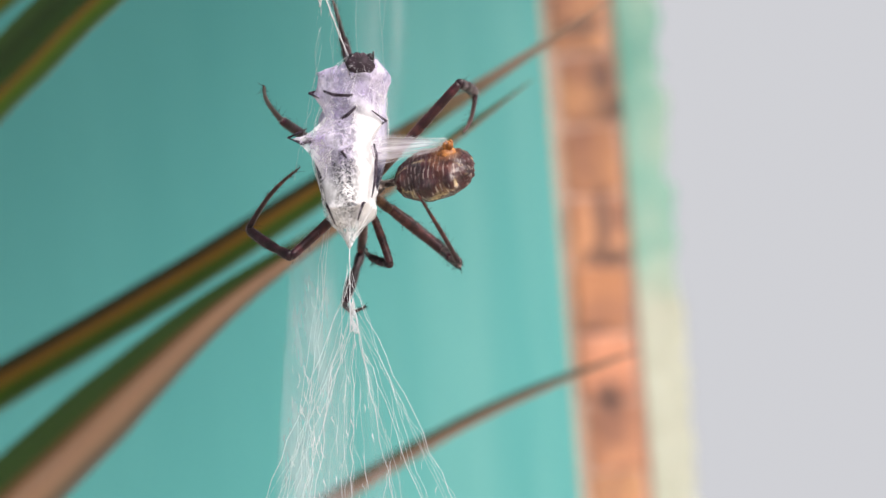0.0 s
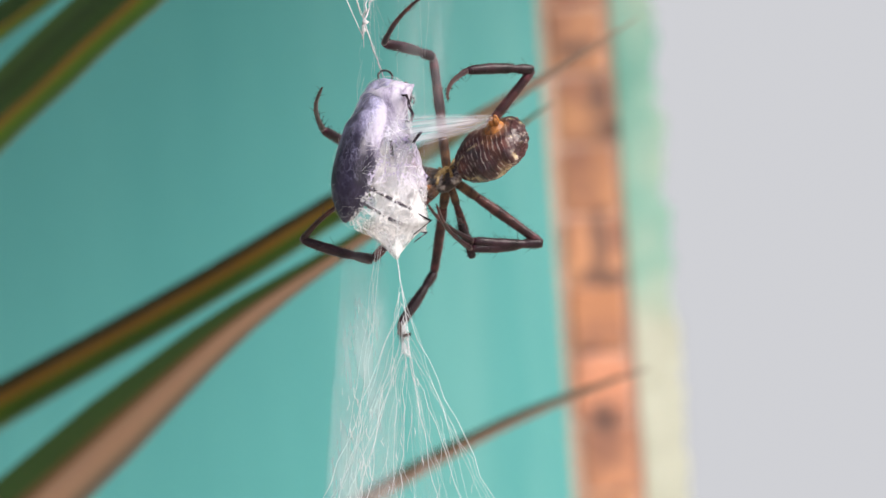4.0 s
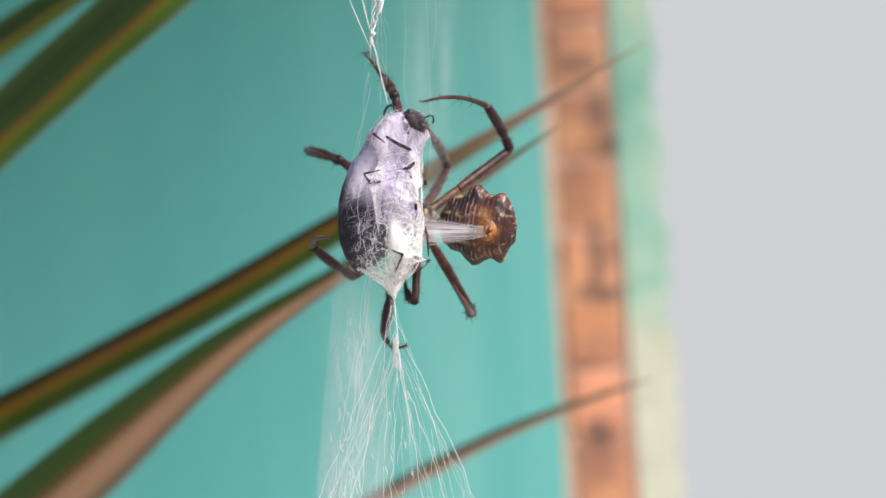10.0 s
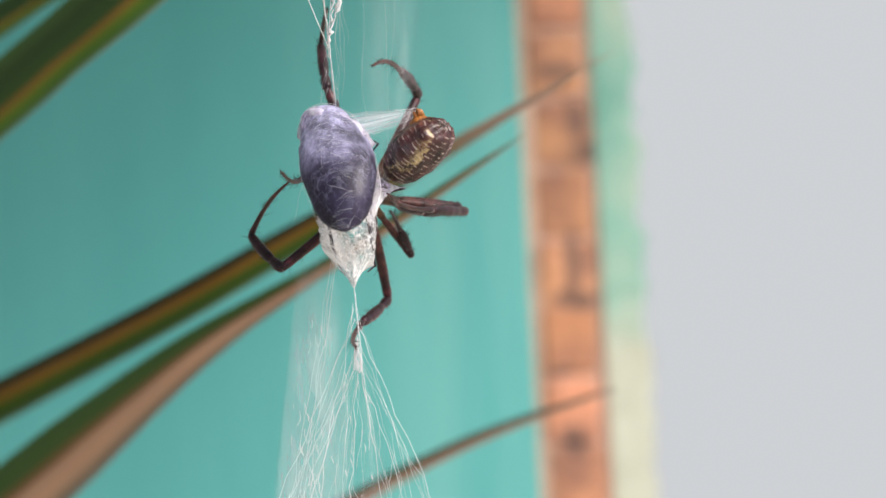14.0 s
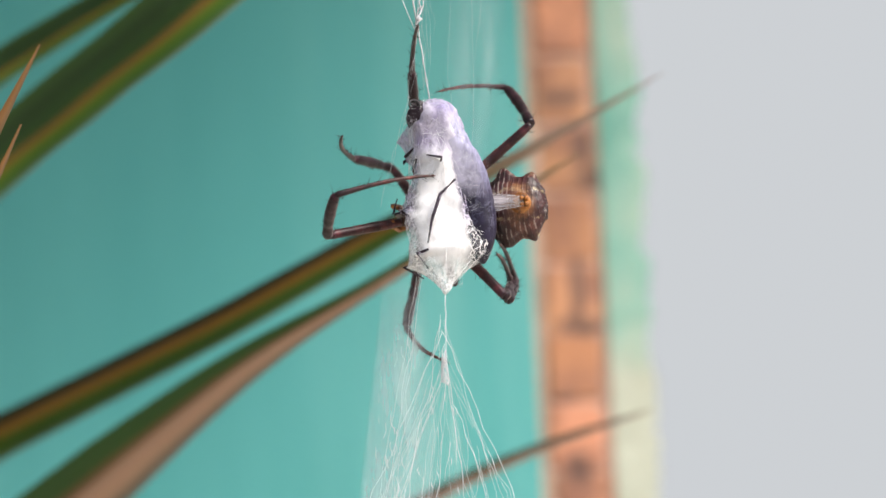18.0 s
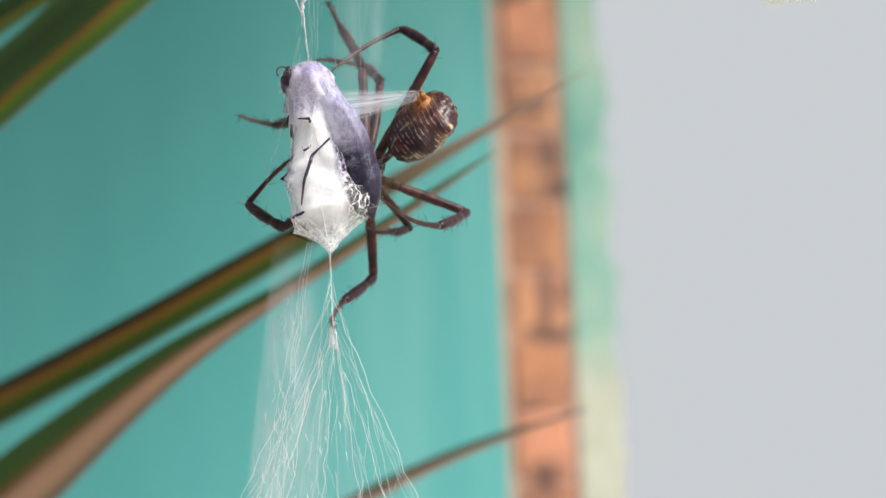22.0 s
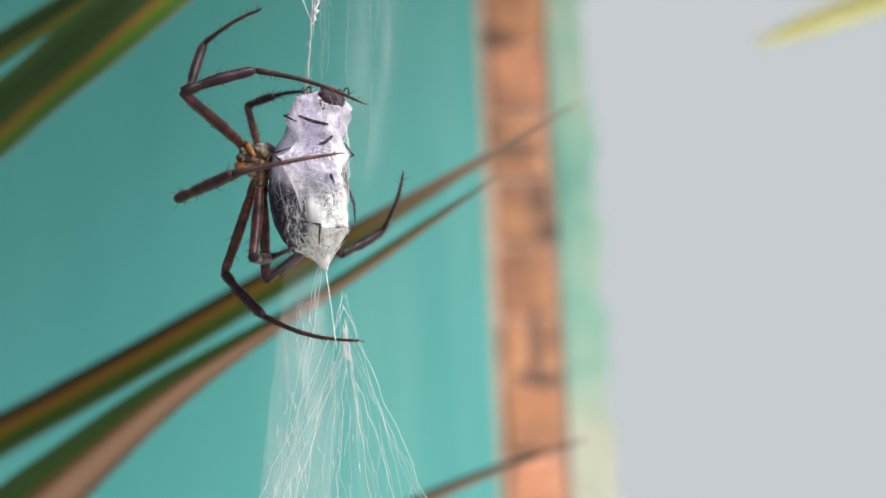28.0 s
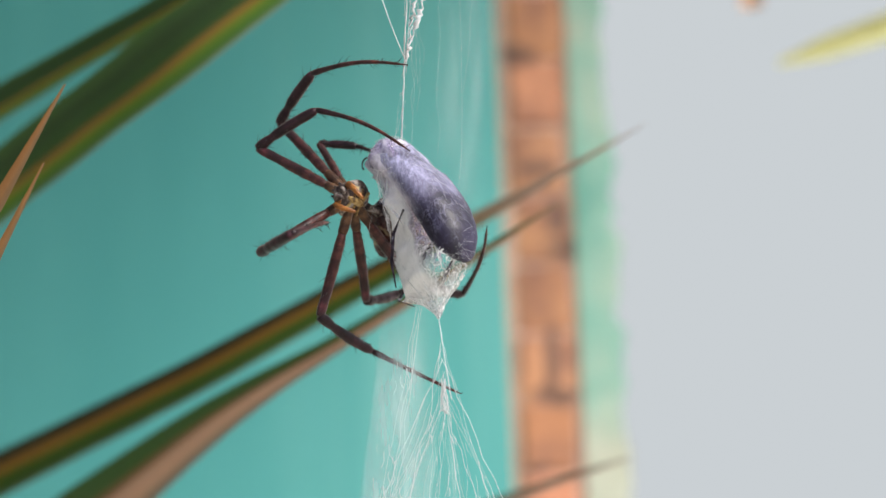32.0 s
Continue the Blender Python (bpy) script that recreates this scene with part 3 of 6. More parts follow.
def blade(points, widths, mat, fold=0.35, lean=0.0, n=48):
    """A palm blade: a shallow V in section, along smoothed points, narrowing to its tip."""
    P = np.array(points, float) * MM
    Wd = np.array(widths, float) * MM
    s = np.concatenate([[0], np.cumsum(np.linalg.norm(np.diff(P, axis=0), axis=1))])
    q = np.linspace(0, s[-1], n)
    C = np.stack([np.interp(q, s, P[:, k]) for k in range(3)], 1)
    for _ in range(6):
        C[1:-1] = (C[:-2] + 2 * C[1:-1] + C[2:]) / 4
    W = np.interp(q, s, Wd)
    verts, faces, uvs = [], [], []
    us = (-1, -0.85, -0.55, -0.2, 0, 0.2, 0.55, 0.85, 1)
    for side in (1, -1):
        for i in range(n):
            d = C[min(i + 1, n - 1)] - C[max(i - 1, 0)]
            d /= np.linalg.norm(d)
            across = np.cross(d, (0, 1, 0))
            across /= np.linalg.norm(across)
            across = across * math.cos(lean) + np.array((0, 1, 0)) * math.sin(lean)
            up = np.cross(across, d)
            for u in us:
                ripple = 0.04 * math.sin(i * 0.9 + u * 2)
                verts.append(WEB - Vector((0, WEB.y, 0)) + Vector(C[i] + across * u * W[i] + up * ((1 - abs(u)) * fold + ripple) * W[i] + up * side * 0.00012))
                uvs.append(((1 - u) / 2, q[i] * 8))
    m = len(us)
    for k in range(2):
        for i in range(n - 1):
            for j in range(m - 1):
                a = k * n * m + i * m + j
                f = (a, a + 1, a + 1 + m, a + m)
                faces.append(f if k else f[::-1])
    me = mesh_of("blade", verts, faces, [mat])
    layer = me.uv_layers.new(name="UVMap")
    for loop in me.loops:
        layer.data[loop.index].uv = uvs[loop.vertex_index]
    return me


# ---- the setting ----
Z0 = EYE_HEIGHT
# ground out of view, pale so that it bounces light up
ground = tagged(new("ground", box("ground", (-60, -40, -0.3), (60, 80, 0), M_GROUND)), kind="structure", label="unseen pale ground below the wall that bounces light up", category="ground")
wall = tagged(new("wall_north", box("wall_north", (-1.4, 1.70, 0), (0.168, 1.92, 2.6), M_WALL)), kind="structure", label="turquoise painted masonry wall with fine texture", category="wall")
core = tagged(new("wall_core", box("wall_core", (0.168, 1.708, 0), (0.276, 1.92, 2.6), M_MORTAR)), kind="structure", label="pinkish mortar bed of the bare brick strip", category="wall")


def ragged_edge():
    """The painted strip beside the bricks; its outer edge is broken."""
    rnd = random.Random(5)
    zs = np.arange(0, 2.6, 0.018)
    verts, faces = [], []
    for z in zs:
        x = float(np.interp(z - Z0, (-0.05, 0.28), (0.343, 0.331))) + 0.004 * math.sin(z * 9) + rnd.uniform(-0.004, 0.004) + 0.011 * noise.noise((z * 13, 3, 1)) + 0.008 * noise.noise((z * 37, 7, 2)) - 0.02 * max(0, Z0 - 0.12 - z)
        for px, py in ((0.276, 1.702), (x, 1.702), (x + 0.002, 1.72), (x - 0.004, 1.92), (0.276, 1.92)):
            verts.append((px, py + 0.002 * noise.noise((px * 30, z * 30, 0)), z - Z0))
    for i in range(len(zs) - 1):
        for j in range(5):
            a, b = i * 5 + j, i * 5 + (j + 1) % 5
            faces.append((a, b, b + 5, a + 5))
    faces.append((4, 3, 2, 1, 0))
    faces.append(tuple((len(zs) - 1) * 5 + j for j in range(5)))
    ob = new("wall_edge", mesh_of("wall_edge", verts, faces, [M_FADED], smooth=False))
    ob.location.z = Z0
    return tagged(ob, kind="structure", label="faded green paint on the wall's broken outer edge", category="wall")


ragged_edge()

# bare bricks, one by one, up the strip
BRICK_W = 0.080
rnd = random.Random(11)
z = -0.019
brick_meshes = []
for k in range(5):
    bm = bmesh.new()
    bmesh.ops.create_cube(bm, size=1)
    for v in bm.verts:
        v.co = Vector((v.co.x * BRICK_W, v.co.y * 0.05, v.co.z * 0.096))
    bmesh.ops.bevel(bm, geom=bm.edges[:], offset=0.004, segments=1, affect='EDGES')
    for v in bm.verts:
        v.co += Vector((rnd.uniform(-1, 1), rnd.uniform(-1, 1), rnd.uniform(-1, 1))) * 0.0022
    me = bpy.data.meshes.new("brick")
    bm.to_mesh(me)
    bm.free()
    me.materials.append(M_BRICK)
    brick_meshes.append(me)
row = 0
while z < 2.5:
    ob = part("brick", brick_meshes[row % 5], core)
    ob.location = (0.224 + rnd.uniform(-0.004, 0.004), 1.7285 + rnd.uniform(-0.002, 0.0015), z + 0.05)
    z += 0.1030 + rnd.uniform(-0.002, 0.002)
    row += 1

# unseen wall and slab, added to shade the painted wall towards the upper left
tagged(new("unseen_shade_wall", box("unseen_shade_wall", (-1.4, -1.2, 0), (-1.2, 1.70, 2.6), M_PLASTER)), kind="structure", label="unseen plain wall added at the side to block light", category="wall")
tagged(new("unseen_shade_slab", box("unseen_shade_slab", (-1.4, 0.15, 2.6), (0.95, 1.95, 2.72), M_PLASTER)), kind="structure", label="unseen plain slab added overhead to block light", category="ceiling")

M_SKY = bpy.data.materials.new("bright_overcast")
M_SKY.use_nodes = True
_em = M_SKY.node_tree.nodes.new("ShaderNodeEmission")
_em.inputs[0].default_value = (0.458, 0.470, 0.487, 1)
M_SKY.node_tree.links.new(_em.outputs[0], M_SKY.node_tree.nodes["Material Output"].inputs[0])
tagged(new("backdrop", box("backdrop", (-3, 4.4, 0.0), (9, 4.5, 9), M_SKY)), kind="structure", label="pale grey overcast sky", category="sky")

# ---- palm blades ----
frond = tagged(new("palm_frond"), "striped green and brown palm blades behind the web", "palm leaf")
frond.location = (0, 0, 0)
part("blade", blade([(-290, 470, -105), (-209.1, 500, -66.1), (-193.8, 500, -58.4), (-128.4, 450, -31.3), (-73.2, 400, -8.7), (-30.7, 382, 12.2), (-1.4, 368, 25.9), (25.9, 354, 39.6), (42.9, 345, 47.4), (55.8, 338, 54), (66, 332, 58.9)], (9.5, 9.8, 9.3, 7.5, 6.1, 5.05, 3.4, 1.9, 1.0, 0.5, 0.06), M_LEAF_A), frond, "long blade with a brown stripe between dark green edges")
part("blade", blade([(-290, 470, -178), (-171.8, 430, -98.6), (-148.8, 419, -82), (-116, 400, -58.2), (-68.6, 370, -24.4), (-44.3, 357, -10.6), (-25.3, 347, -1.6), (6.5, 328, 16.4), (22.7, 317, 26.2), (36.3, 308, 33.5)], (14.6, 14.8, 14, 11.9, 6.4, 3.9, 2.5, 1.6, 0.9, 0.12), M_LEAF_B), frond, "browning blade, green above and dry pink-brown below")
part("blade", blade([(-290, 470, -60), (-163.4, 380, 32.7), (-139.6, 380, 51.3), (-104.5, 350, 66.5), (-71.4, 317, 78.3), (-45.5, 310, 95.4), (-20, 305, 112)], (11, 10.8, 10.4, 9.8, 9.2, 8.8, 8), M_LEAF_C), frond, "broad green blade with an orange streak")
part("blade", blade([(-290, 470, -20), (-157.1, 400, 77.8), (-144.8, 400, 84.7), (-110.3, 374, 94.1), (-79.2, 348, 100.6), (-50, 330, 112)], (6, 5.9, 5.9, 5.1, 4.1, 3.5), M_LEAF_C), frond, "green blade")
THIN_TIP = part("blade", blade([(-290.0, 470.0, -230.0), (-52.7, 450.0, -108.8), (-34.4, 450.0, -99.0), (-20.7, 450.0, -91.7), (2.0, 450.0, -81.5), (24.7, 450.0, -72.0), (47.3, 450.0, -65.1), (69.8, 450.0, -58.8), (81.0, 450.0, -56.0)], (3.6, 3.75, 3.53, 3.3, 2.86, 2.42, 1.76, 0.88, 0.22), M_LEAF_D), frond, "thin dry brown blade tip")
tips = tagged(new("dry_leaf"), "narrow orange dry palm leaf tips", "leaf")
part("blade", blade([(-290, 462, -150), (-90, 200, 5), (-80, 190, 20), (-67, 190, 40)], (1.4, 1.5, 1.2, 0.1), M_LEAF_S, n=16), tips)
part("blade", blade([(-290, 462, -160), (-90, 200, -8), (-79, 190, 8), (-70.5, 190, 27)], (1.2, 1.2, 0.9, 0.1), M_LEAF_S, n=16), tips)
stalk = [Vector((-0.287, 0.472, EYE_HEIGHT + 0.03)), Vector((-0.292, 0.472, EYE_HEIGHT - 0.1)), Vector((-0.3, 0.475, EYE_HEIGHT - 0.3)), Vector((-0.33, 0.5, -0.02))]
part("stalk", tubes("stalk", [(stalk, [0.004, 0.006, 0.009, 0.014])], [M_LEAF_D], n=10), frond, "woody leaf stalk")
far_leaf = tagged(new("sunlit_leaf"), "blurred yellow-green leaf against the bright sky", "leaf")
part("blade", blade([(420, 1200, 288), (470, 1200, 303), (540, 1200, 325), (640, 1200, 352)], (3, 12, 15, 14), M_LEAF_Y, n=20), far_leaf)
# unidentified bright blur in the distance; a pale blade shape stands in for it
part("blade", blade([(395, 1200, 350), (392, 1200, 400)], (13, 11), M_FAR_ORANGE, n=8), far_leaf, "unidentified pale orange blur far off")
part("stem", tubes("stem", [([Vector((0.63, 1.2, EYE_HEIGHT + 0.35)), Vector((0.9, 1.2, EYE_HEIGHT + 0.3)), Vector((1.1, 1.25, -0.02))], [0.005, 0.008, 0.012])], [M_LEAF_D], n=8), far_leaf)

# ---- the web ----
def wavering(a, b, n, amp, rnd):
    a, b = Vector(a), Vector(b)
    return [a.lerp(b, i / n) + Vector((rnd.uniform(-amp, amp), rnd.uniform(-amp, amp), 0)) * (0 if i in (0, n) else 1) for i in range(n + 1)]


def silk_fan():
    """The gathered lower web: threads that spread downwards from a knot."""
    fan = tagged(new("spider_web"), "white silk threads fanning out below a knot", "web")
    rnd = random.Random(3)
    lines = []
    for k in range(27):
        u = rnd.uniform(-1, 1) if k > 6 else (-1, -0.72, -0.45, -0.1, 0.3, 0.66, 0.98)[k]
        end = (u * 20.5 - 2.0, rnd.uniform(-5, 7), -38 - rnd.uniform(0, 6))
        start = (rnd.uniform(-0.4, 0.4), rnd.uniform(-0.4, 0.4), rnd.uniform(-3, 0.4) if k % 2 else rnd.uniform(0, 8))
        lines.append(([p * MM for p in wavering(start, end, 14, 0.42, rnd)], (0.05 if k < 7 else rnd.uniform(0.012, 0.03)) * MM))
    part("thread", tubes("fan_threads", lines, [M_THREAD]), fan)
    knot = []
    for k in range(16):
        a, b = rnd.uniform(0, 6.28), rnd.uniform(0, 6.28)
        knot.append(([Vector((math.cos(a + s) * (0.3 + 0.10 * s), math.sin(b + s) * 0.6, 1.5 - s * 1.1 + 0.3 * math.sin(a * 3 + s * 2))) * MM for s in np.linspace(0, 5, 14)], 0.05 * MM))
    part("knot", tubes("knot", knot, [M_THREAD]), fan, "tangled knot of white silk")
    cross = []
    for k in range(30):
        z0 = rnd.uniform(-36, -9)
        x0 = rnd.uniform(-0.54, 0.42) * -z0
        a = Vector((x0, rnd.uniform(-3, 3), z0))
        d = Vector((rnd.uniform(-1.6, 1.6), rnd.uniform(-1, 1), rnd.uniform(-6.5, -2.5)))
        cross.append(([(a + d * s + Vector((0.1 * math.sin(s * 9 + k), 0, 0))) * MM for s in np.linspace(0, 1, 7)], rnd.uniform(0.018, 0.04) * MM))
    part("cross_thread", tubes("cross_threads", cross, [M_THREAD]), fan)
    for x0, x1, y, w0, w1 in ((-2.5, -15, 1.5, 1.2, 5.0), (-1.0, -8, 2.5, 0.9, 4.2), (0.5, 3, 3.5, 0.6, 5.5)):
        part("veil", sheet("veil", lambda t: (x0 + (x1 - x0) * t, y, -2 - 42 * t), lambda t: (w0 + (w1 - w0) * t, 0, 0), M_VEIL), fan, "thin hazy sheet of silk")
    part("veil", sheet("veil", lambda t: (-6.0 - 4.0 * t, 4.5, 17 - 62 * t), lambda t: (4.0 + 5.5 * t, 0, 0.6), M_SHEET), fan, "milky sheet of loose silk")
    fluff = []
    for k in range(46):
        zf = rnd.uniform(-40, 6)
        a = Vector((rnd.gauss(-8.5 + 0.12 * zf, 2.0), rnd.uniform(2, 5), zf))
        fluff.append(([(a + Vector((0.16 * math.sin(s * 5 + k) + 0.5 * s * math.sin(k), 0.3 * math.cos(s * 4 + k), -2.2 * s))) * MM for s in np.linspace(0, rnd.uniform(0.5, 1.4), 7)], rnd.uniform(0.015, 0.085) * MM))
    part("loose_silk", tubes("fluff", fluff, [M_THREAD], n=4), fan, "loose curled shreds of silk")
    specks = []
    for k in range(26):
        z0 = rnd.uniform(-38, -3)
        a = Vector((rnd.uniform(-0.5, 0.42) * -z0 - 1.0, rnd.uniform(-2, 3), z0))
        specks.append(([(a + Vector((rnd.uniform(-0.3, 0.3), rnd.uniform(-0.2, 0.2), -0.55 * i))) * MM for i in range(4)], [0.02 * MM, rnd.uniform(0.04, 0.10) * MM, rnd.uniform(0.03, 0.08) * MM, 0.02 * MM]))
    part("silk_specks", tubes("specks", specks, [M_THREAD], n=5), fan, "small white clots of silk on the threads")
    side = []
    for k in range(4):
        side.append(([p * MM for p in wavering((rnd.uniform(-4, -2), 4, 18), (-12 - 1.5 * k, 2, -42), 18, 0.4, rnd)], rnd.uniform(0.02, 0.04) * MM))
    part("side_thread", tubes("side", side, [M_THREAD], n=4), fan)
    anchor = [([Vector((x * MM, 0.003, -0.036)), Vector((x * 3 * MM, 0.01, -0.4)), Vector((x * 6 * MM, 0.02, 0.012 - EYE_HEIGHT))], 0.06 * MM) for x in (-6, 4)]
    part("anchor_thread", tubes("anchor", anchor, [M_THREAD]), fan)
    return fan


def upper_web():
    """Fixed threads above the prey: a fork and the zigzag band."""
    w = tagged(new("zigzag_web"), "white zigzag silk band and fine threads above the prey", "web")
    rnd = random.Random(9)
    lines = [([p * MM for p in wavering((0, 0, 0), (-8.2, 0, 24), 6, 0.12, rnd)], 0.09 * MM),
             ([p * MM for p in wavering((0, 0, -2), (2.5, 0.5, 26), 6, 0.1, rnd)], 0.06 * MM)]
    lines.append(([Vector((-8.2, 0, 24)) * MM, Vector((-0.035, 0.1, 1.27))], 0.07 * MM))
    part("thread", tubes("fork", lines, [M_THREAD]), w)
    for x1, amp, seed in ((5.2, 0.5, 1), (9.4, 0.4, 2)):
        r2 = random.Random(seed)
        pts, rad = [], []
        for i in range(46):
            t = i / 45
            pts.append(Vector((x1 * t + amp * r2.uniform(0.2, 1.3) * (1 if i % 2 else -1) * (0.4 + 0.6 * t), r2.uniform(-0.4, 0.4), 26 * t ** 0.9 + r2.uniform(-0.5, 0.5))) * MM)
            rad.append((0.12 + 0.5 * r2.random() ** 2) * MM)
        part("zigzag_band", tubes("zigzag", [(pts, rad)], [M_SILK]), w, "thick zigzag ribbon of white silk")
    fine = []
    for k in range(8):
        x = rnd.uniform(2, 15)
        fine.append(([p * MM for p in wavering((x, 4, 24), (x * 0.8 + rnd.uniform(-1, 2), 4, rnd.uniform(-24, 6)), 9, 0.5, rnd)], rnd.uniform(0.008, 0.02) * MM))
    for k in range(3):
        fine.append(([p * MM for p in wavering((-0.3, 0.3, -1 - 3 * k), (-3 - 2.2 * k + rnd.uniform(-1, 1), 3, -20 - 5 * k), 9, 0.5, rnd)], rnd.uniform(0.01, 0.02) * MM))
    part("fine_thread", tubes("fine", fine, [M_THREAD], n=4), w)
    for x0, x1, wide in ((10, 8, 5.5), (14, 12, 2.5)):
        part("veil", sheet("veil", lambda t: (x0 + 4 + (x1 - x0 - 7) * t, 5, 28 - 58 * t), lambda t: (wide, 0, 0), M_HAZE), w, "thin hazy sheet of silk")
    return w


FAN = silk_fan()
UPPER = upper_web()
LINE = tagged(new("hanging_thread"), "single white silk thread that holds the prey", "thread")
rnd = random.Random(21)
strand = [([p * MM for p in wavering((0, 0, -1.5), (0, 0, 27), 24, 0.09, rnd)], [(0.09 + 0.06 * rnd.random()) * MM for _ in range(25)]),
          ([p * MM for p in wavering((0.15, 0.1, -1), (-0.2, 0, 27), 16, 0.14, rnd)], 0.05 * MM)]
for k in range(14):
    z, a = rnd.uniform(0, 26), rnd.uniform(0, 6.28)
    strand.append(([Vector((0, 0, z)) * MM, Vector((math.cos(a) * 0.4, math.sin(a) * 0.4, z + rnd.uniform(-0.5, 0.5))) * MM, Vector((math.cos(a) * 0.7, math.sin(a) * 0.5, z + rnd.uniform(-1, 1))) * MM], 0.03 * MM))
part("strand", tubes("strand", strand, [M_THREAD]), LINE)

# ---- the prey ----
# height, belly side, back side, half width; tenths of a millimetre
BODY = ((170, -16, 6, 10), (166, -28, 17, 26), (156, -36, 26, 39), (142, -39, 33, 44), (124, -34, 44, 50), (108, -27, 52, 53), (94, -18, 60, 55),
        (84, -12, 64, 56), (76, -6, 72, 61), (36, 12, 88, 65), (2, 24, 99, 63), (-30, 34, 106, 56), (-58, 43, 106, 49), (-82, 55, 101, 38), (-98, 69, 95, 24), (-106, 82, 92, 12), (-110, 85, 90, 3))
SKIN = ((176, -22, 6, 12), (170, -34, 16, 28), (158, -44, 26, 40), (146, -47, 33, 49), (132, -46, 36, 54), (118, -44, 40, 55), (96, -42, 46, 47), (60, -42, 52, 39), (24, -41, 58, 36), (-12, -46, 66, 38), (-50, -54, 84, 42), (-84, -50, 86, 45),
        (-112, -44, 72, 42), (-132, -32, 46, 31), (-152, -8, 24, 11), (-168, 0, 18, 6), (-178, 4, 9, 2))


def aside(z):
    """The body's lean to one side: the head one way, the tail the other."""
    return float(np.interp(z, (-95, -20, 60, 130, 186), (0, 0, -6, -17, -27)))


def section(table, z):
    zs = [r[0] for r in table][::-1]
    return [float(np.interp(z, zs, [r[k] for r in table][::-1])) for k in (1, 2, 3)]


def hull(table, n, rough, seed, power=1.0):
    rings = []
    zs = [r[0] for r in table]
    dense = [zs[0] + (zs[-1] - zs[0]) * i / 47 for i in range(48)]
    for z in dense:
        lo, hi, w = section(table, z)
        c, h = (lo + hi) / 2, (hi - lo) / 2
        ring = []
        for k in range(n):
            a = 2 * math.pi * k / n
            g = 1 + rough * (noise.noise((math.cos(a) * 2 + seed, math.sin(a) * 2, z * 0.035)) + 0.35 * noise.noise((math.cos(a) * 5 + seed, math.sin(a) * 5, z * 0.09)))
            ring.append(Vector((c + h * math.cos(a) * g, w * math.sin(a) * g + aside(z), z)) * 0.1 * MM)
        rings.append(ring)
    return rings


def make_prey():
    prey = tagged(new("wrapped_beetle"), "dark beetle wrapped in white silk, hanging from a thread", "insect")
    v, f = [], []
    rings_to(v, f, hull(BODY, 28, 0.03, 1))
    part("shell", mesh_of("shell", v, f, [M_SHELL]), prey, "dark purple-grey back under a film of silk")
    v, f = [], []
    rings_to(v, f, hull(SKIN, 40, 0.3, 7))
    # silk drawn out into peaks over the bound feet
    peaks = ((0, 4, 192), (-10, 6, 166), (-50, 46, 116), (-46, -56, 126), (-30, -105, 8), (-22, -68, 96), (-20, 66, 44), (-62, -12, -30), (-56, 22, -122), (-48, -36, -124), (-40, 10, 60))
    for i, p in enumerate(v):
        for px, py, pz in peaks:
            t = Vector((px, -py, pz)) * 0.1 * MM
            base = Vector((t.x * 0.5, t.y * 0.34, t.z))
            d = (p - base).length
            if d < 0.0056:
                g = (1 - d / 0.0056) ** 1.6
                v[i] = p.lerp(t, min(0.97, g * 1.5))
                p = v[i]
    part("silk_wrap", mesh_of("silk_wrap", v, f, [M_WRAP]), prey, "tight white silk over the belly and legs")
    # thin sheets of silk stretched from the body out to the bound feet
    for px, py, pz, up, down in ((-30, -105, 8, 75, 85), (-22, -68, 96, 45, 55), (-20, 66, 44, 60, 70), (-62, -12, -30, 60, 65)):
        tip = Vector((px, -py, pz)) * 0.1 * MM
        v, f = [], []

        def on_skin(z):
            z = max(-150, min(165, z))
            lo, hi, w = section(SKIN, z)
            return Vector(((lo + hi) * 0.5 + (px - (lo + hi) * 0.5) * 0.3, aside(z) - math.copysign(w * min(0.8, abs(py) / 60), py), z)) * 0.1 * MM

        root = on_skin(pz)
        for i in range(9):
            foot = on_skin(pz + up - (up + down) * i / 8)
            for j in range(9):
                u = j / 8
                p = root.lerp(tip, u) + (foot - root) * (1 - u) ** 2.0
                v.append(p + Vector((0.12 * math.sin(i * 1.7 + j), 0, 0.1 * math.cos(j * 2.1 + i))) * MM * (1 - u))
        for i in range(8):
            for j in range(8):
                a = i * 9 + j
                f.append((a, a + 1, a + 10, a + 9))
        part("silk_membrane", mesh_of("membrane", v, f, [M_DRAWN]), prey, "taut translucent sheet of white silk")
    legs = (((-10, -40, 20), (-24, -80, 2), (-32, -103, 8), (-40, -70, 22)), ((-12, -36, 90), (-18, -52, 104), (-24, -67, 97), (-34, -50, 82)),
            ((-12, 30, 60), (-16, 50, 40), (-22, 66, 44), (-36, 40, 58)), ((-30, 8, -5), (-50, -4, -22), (-63, -12, -31), (-46, 6, -52)),
            ((50, 30, -62), (0, 30, -95), (-56, 23, -122), (-30, 14, -142)), ((50, -34, -62), (2, -38, -92), (-50, -36, -124), (-20, -24, -144)),
            ((-26, -20, 40), (-42, 0, 48), (-43, 12, 60), (-34, 22, 72)),
            ((14, 44, 18), (-18, 47, -16), (-36, 45, -66), (-42, 38, -106)),
            ((-28, -44, 100), (-43, -24, 84), (-45, 0, 82), (-36, 22, 92)))
    for L in legs:
        part("bound_leg", tubes("bound_leg", [([Vector((p[0], -p[1], p[2])) * 0.1 * MM for p in L], [0.22 * MM, 0.32 * MM, 0.26 * MM, 0.1 * MM])], [M_BOUND], n=6), prey, "thin dark insect leg under silk")
    ring = [(math.cos(a) * 13 - 6, 4, math.sin(a) * 13 + 168) for a in np.linspace(-0.9, 4.4, 16)]
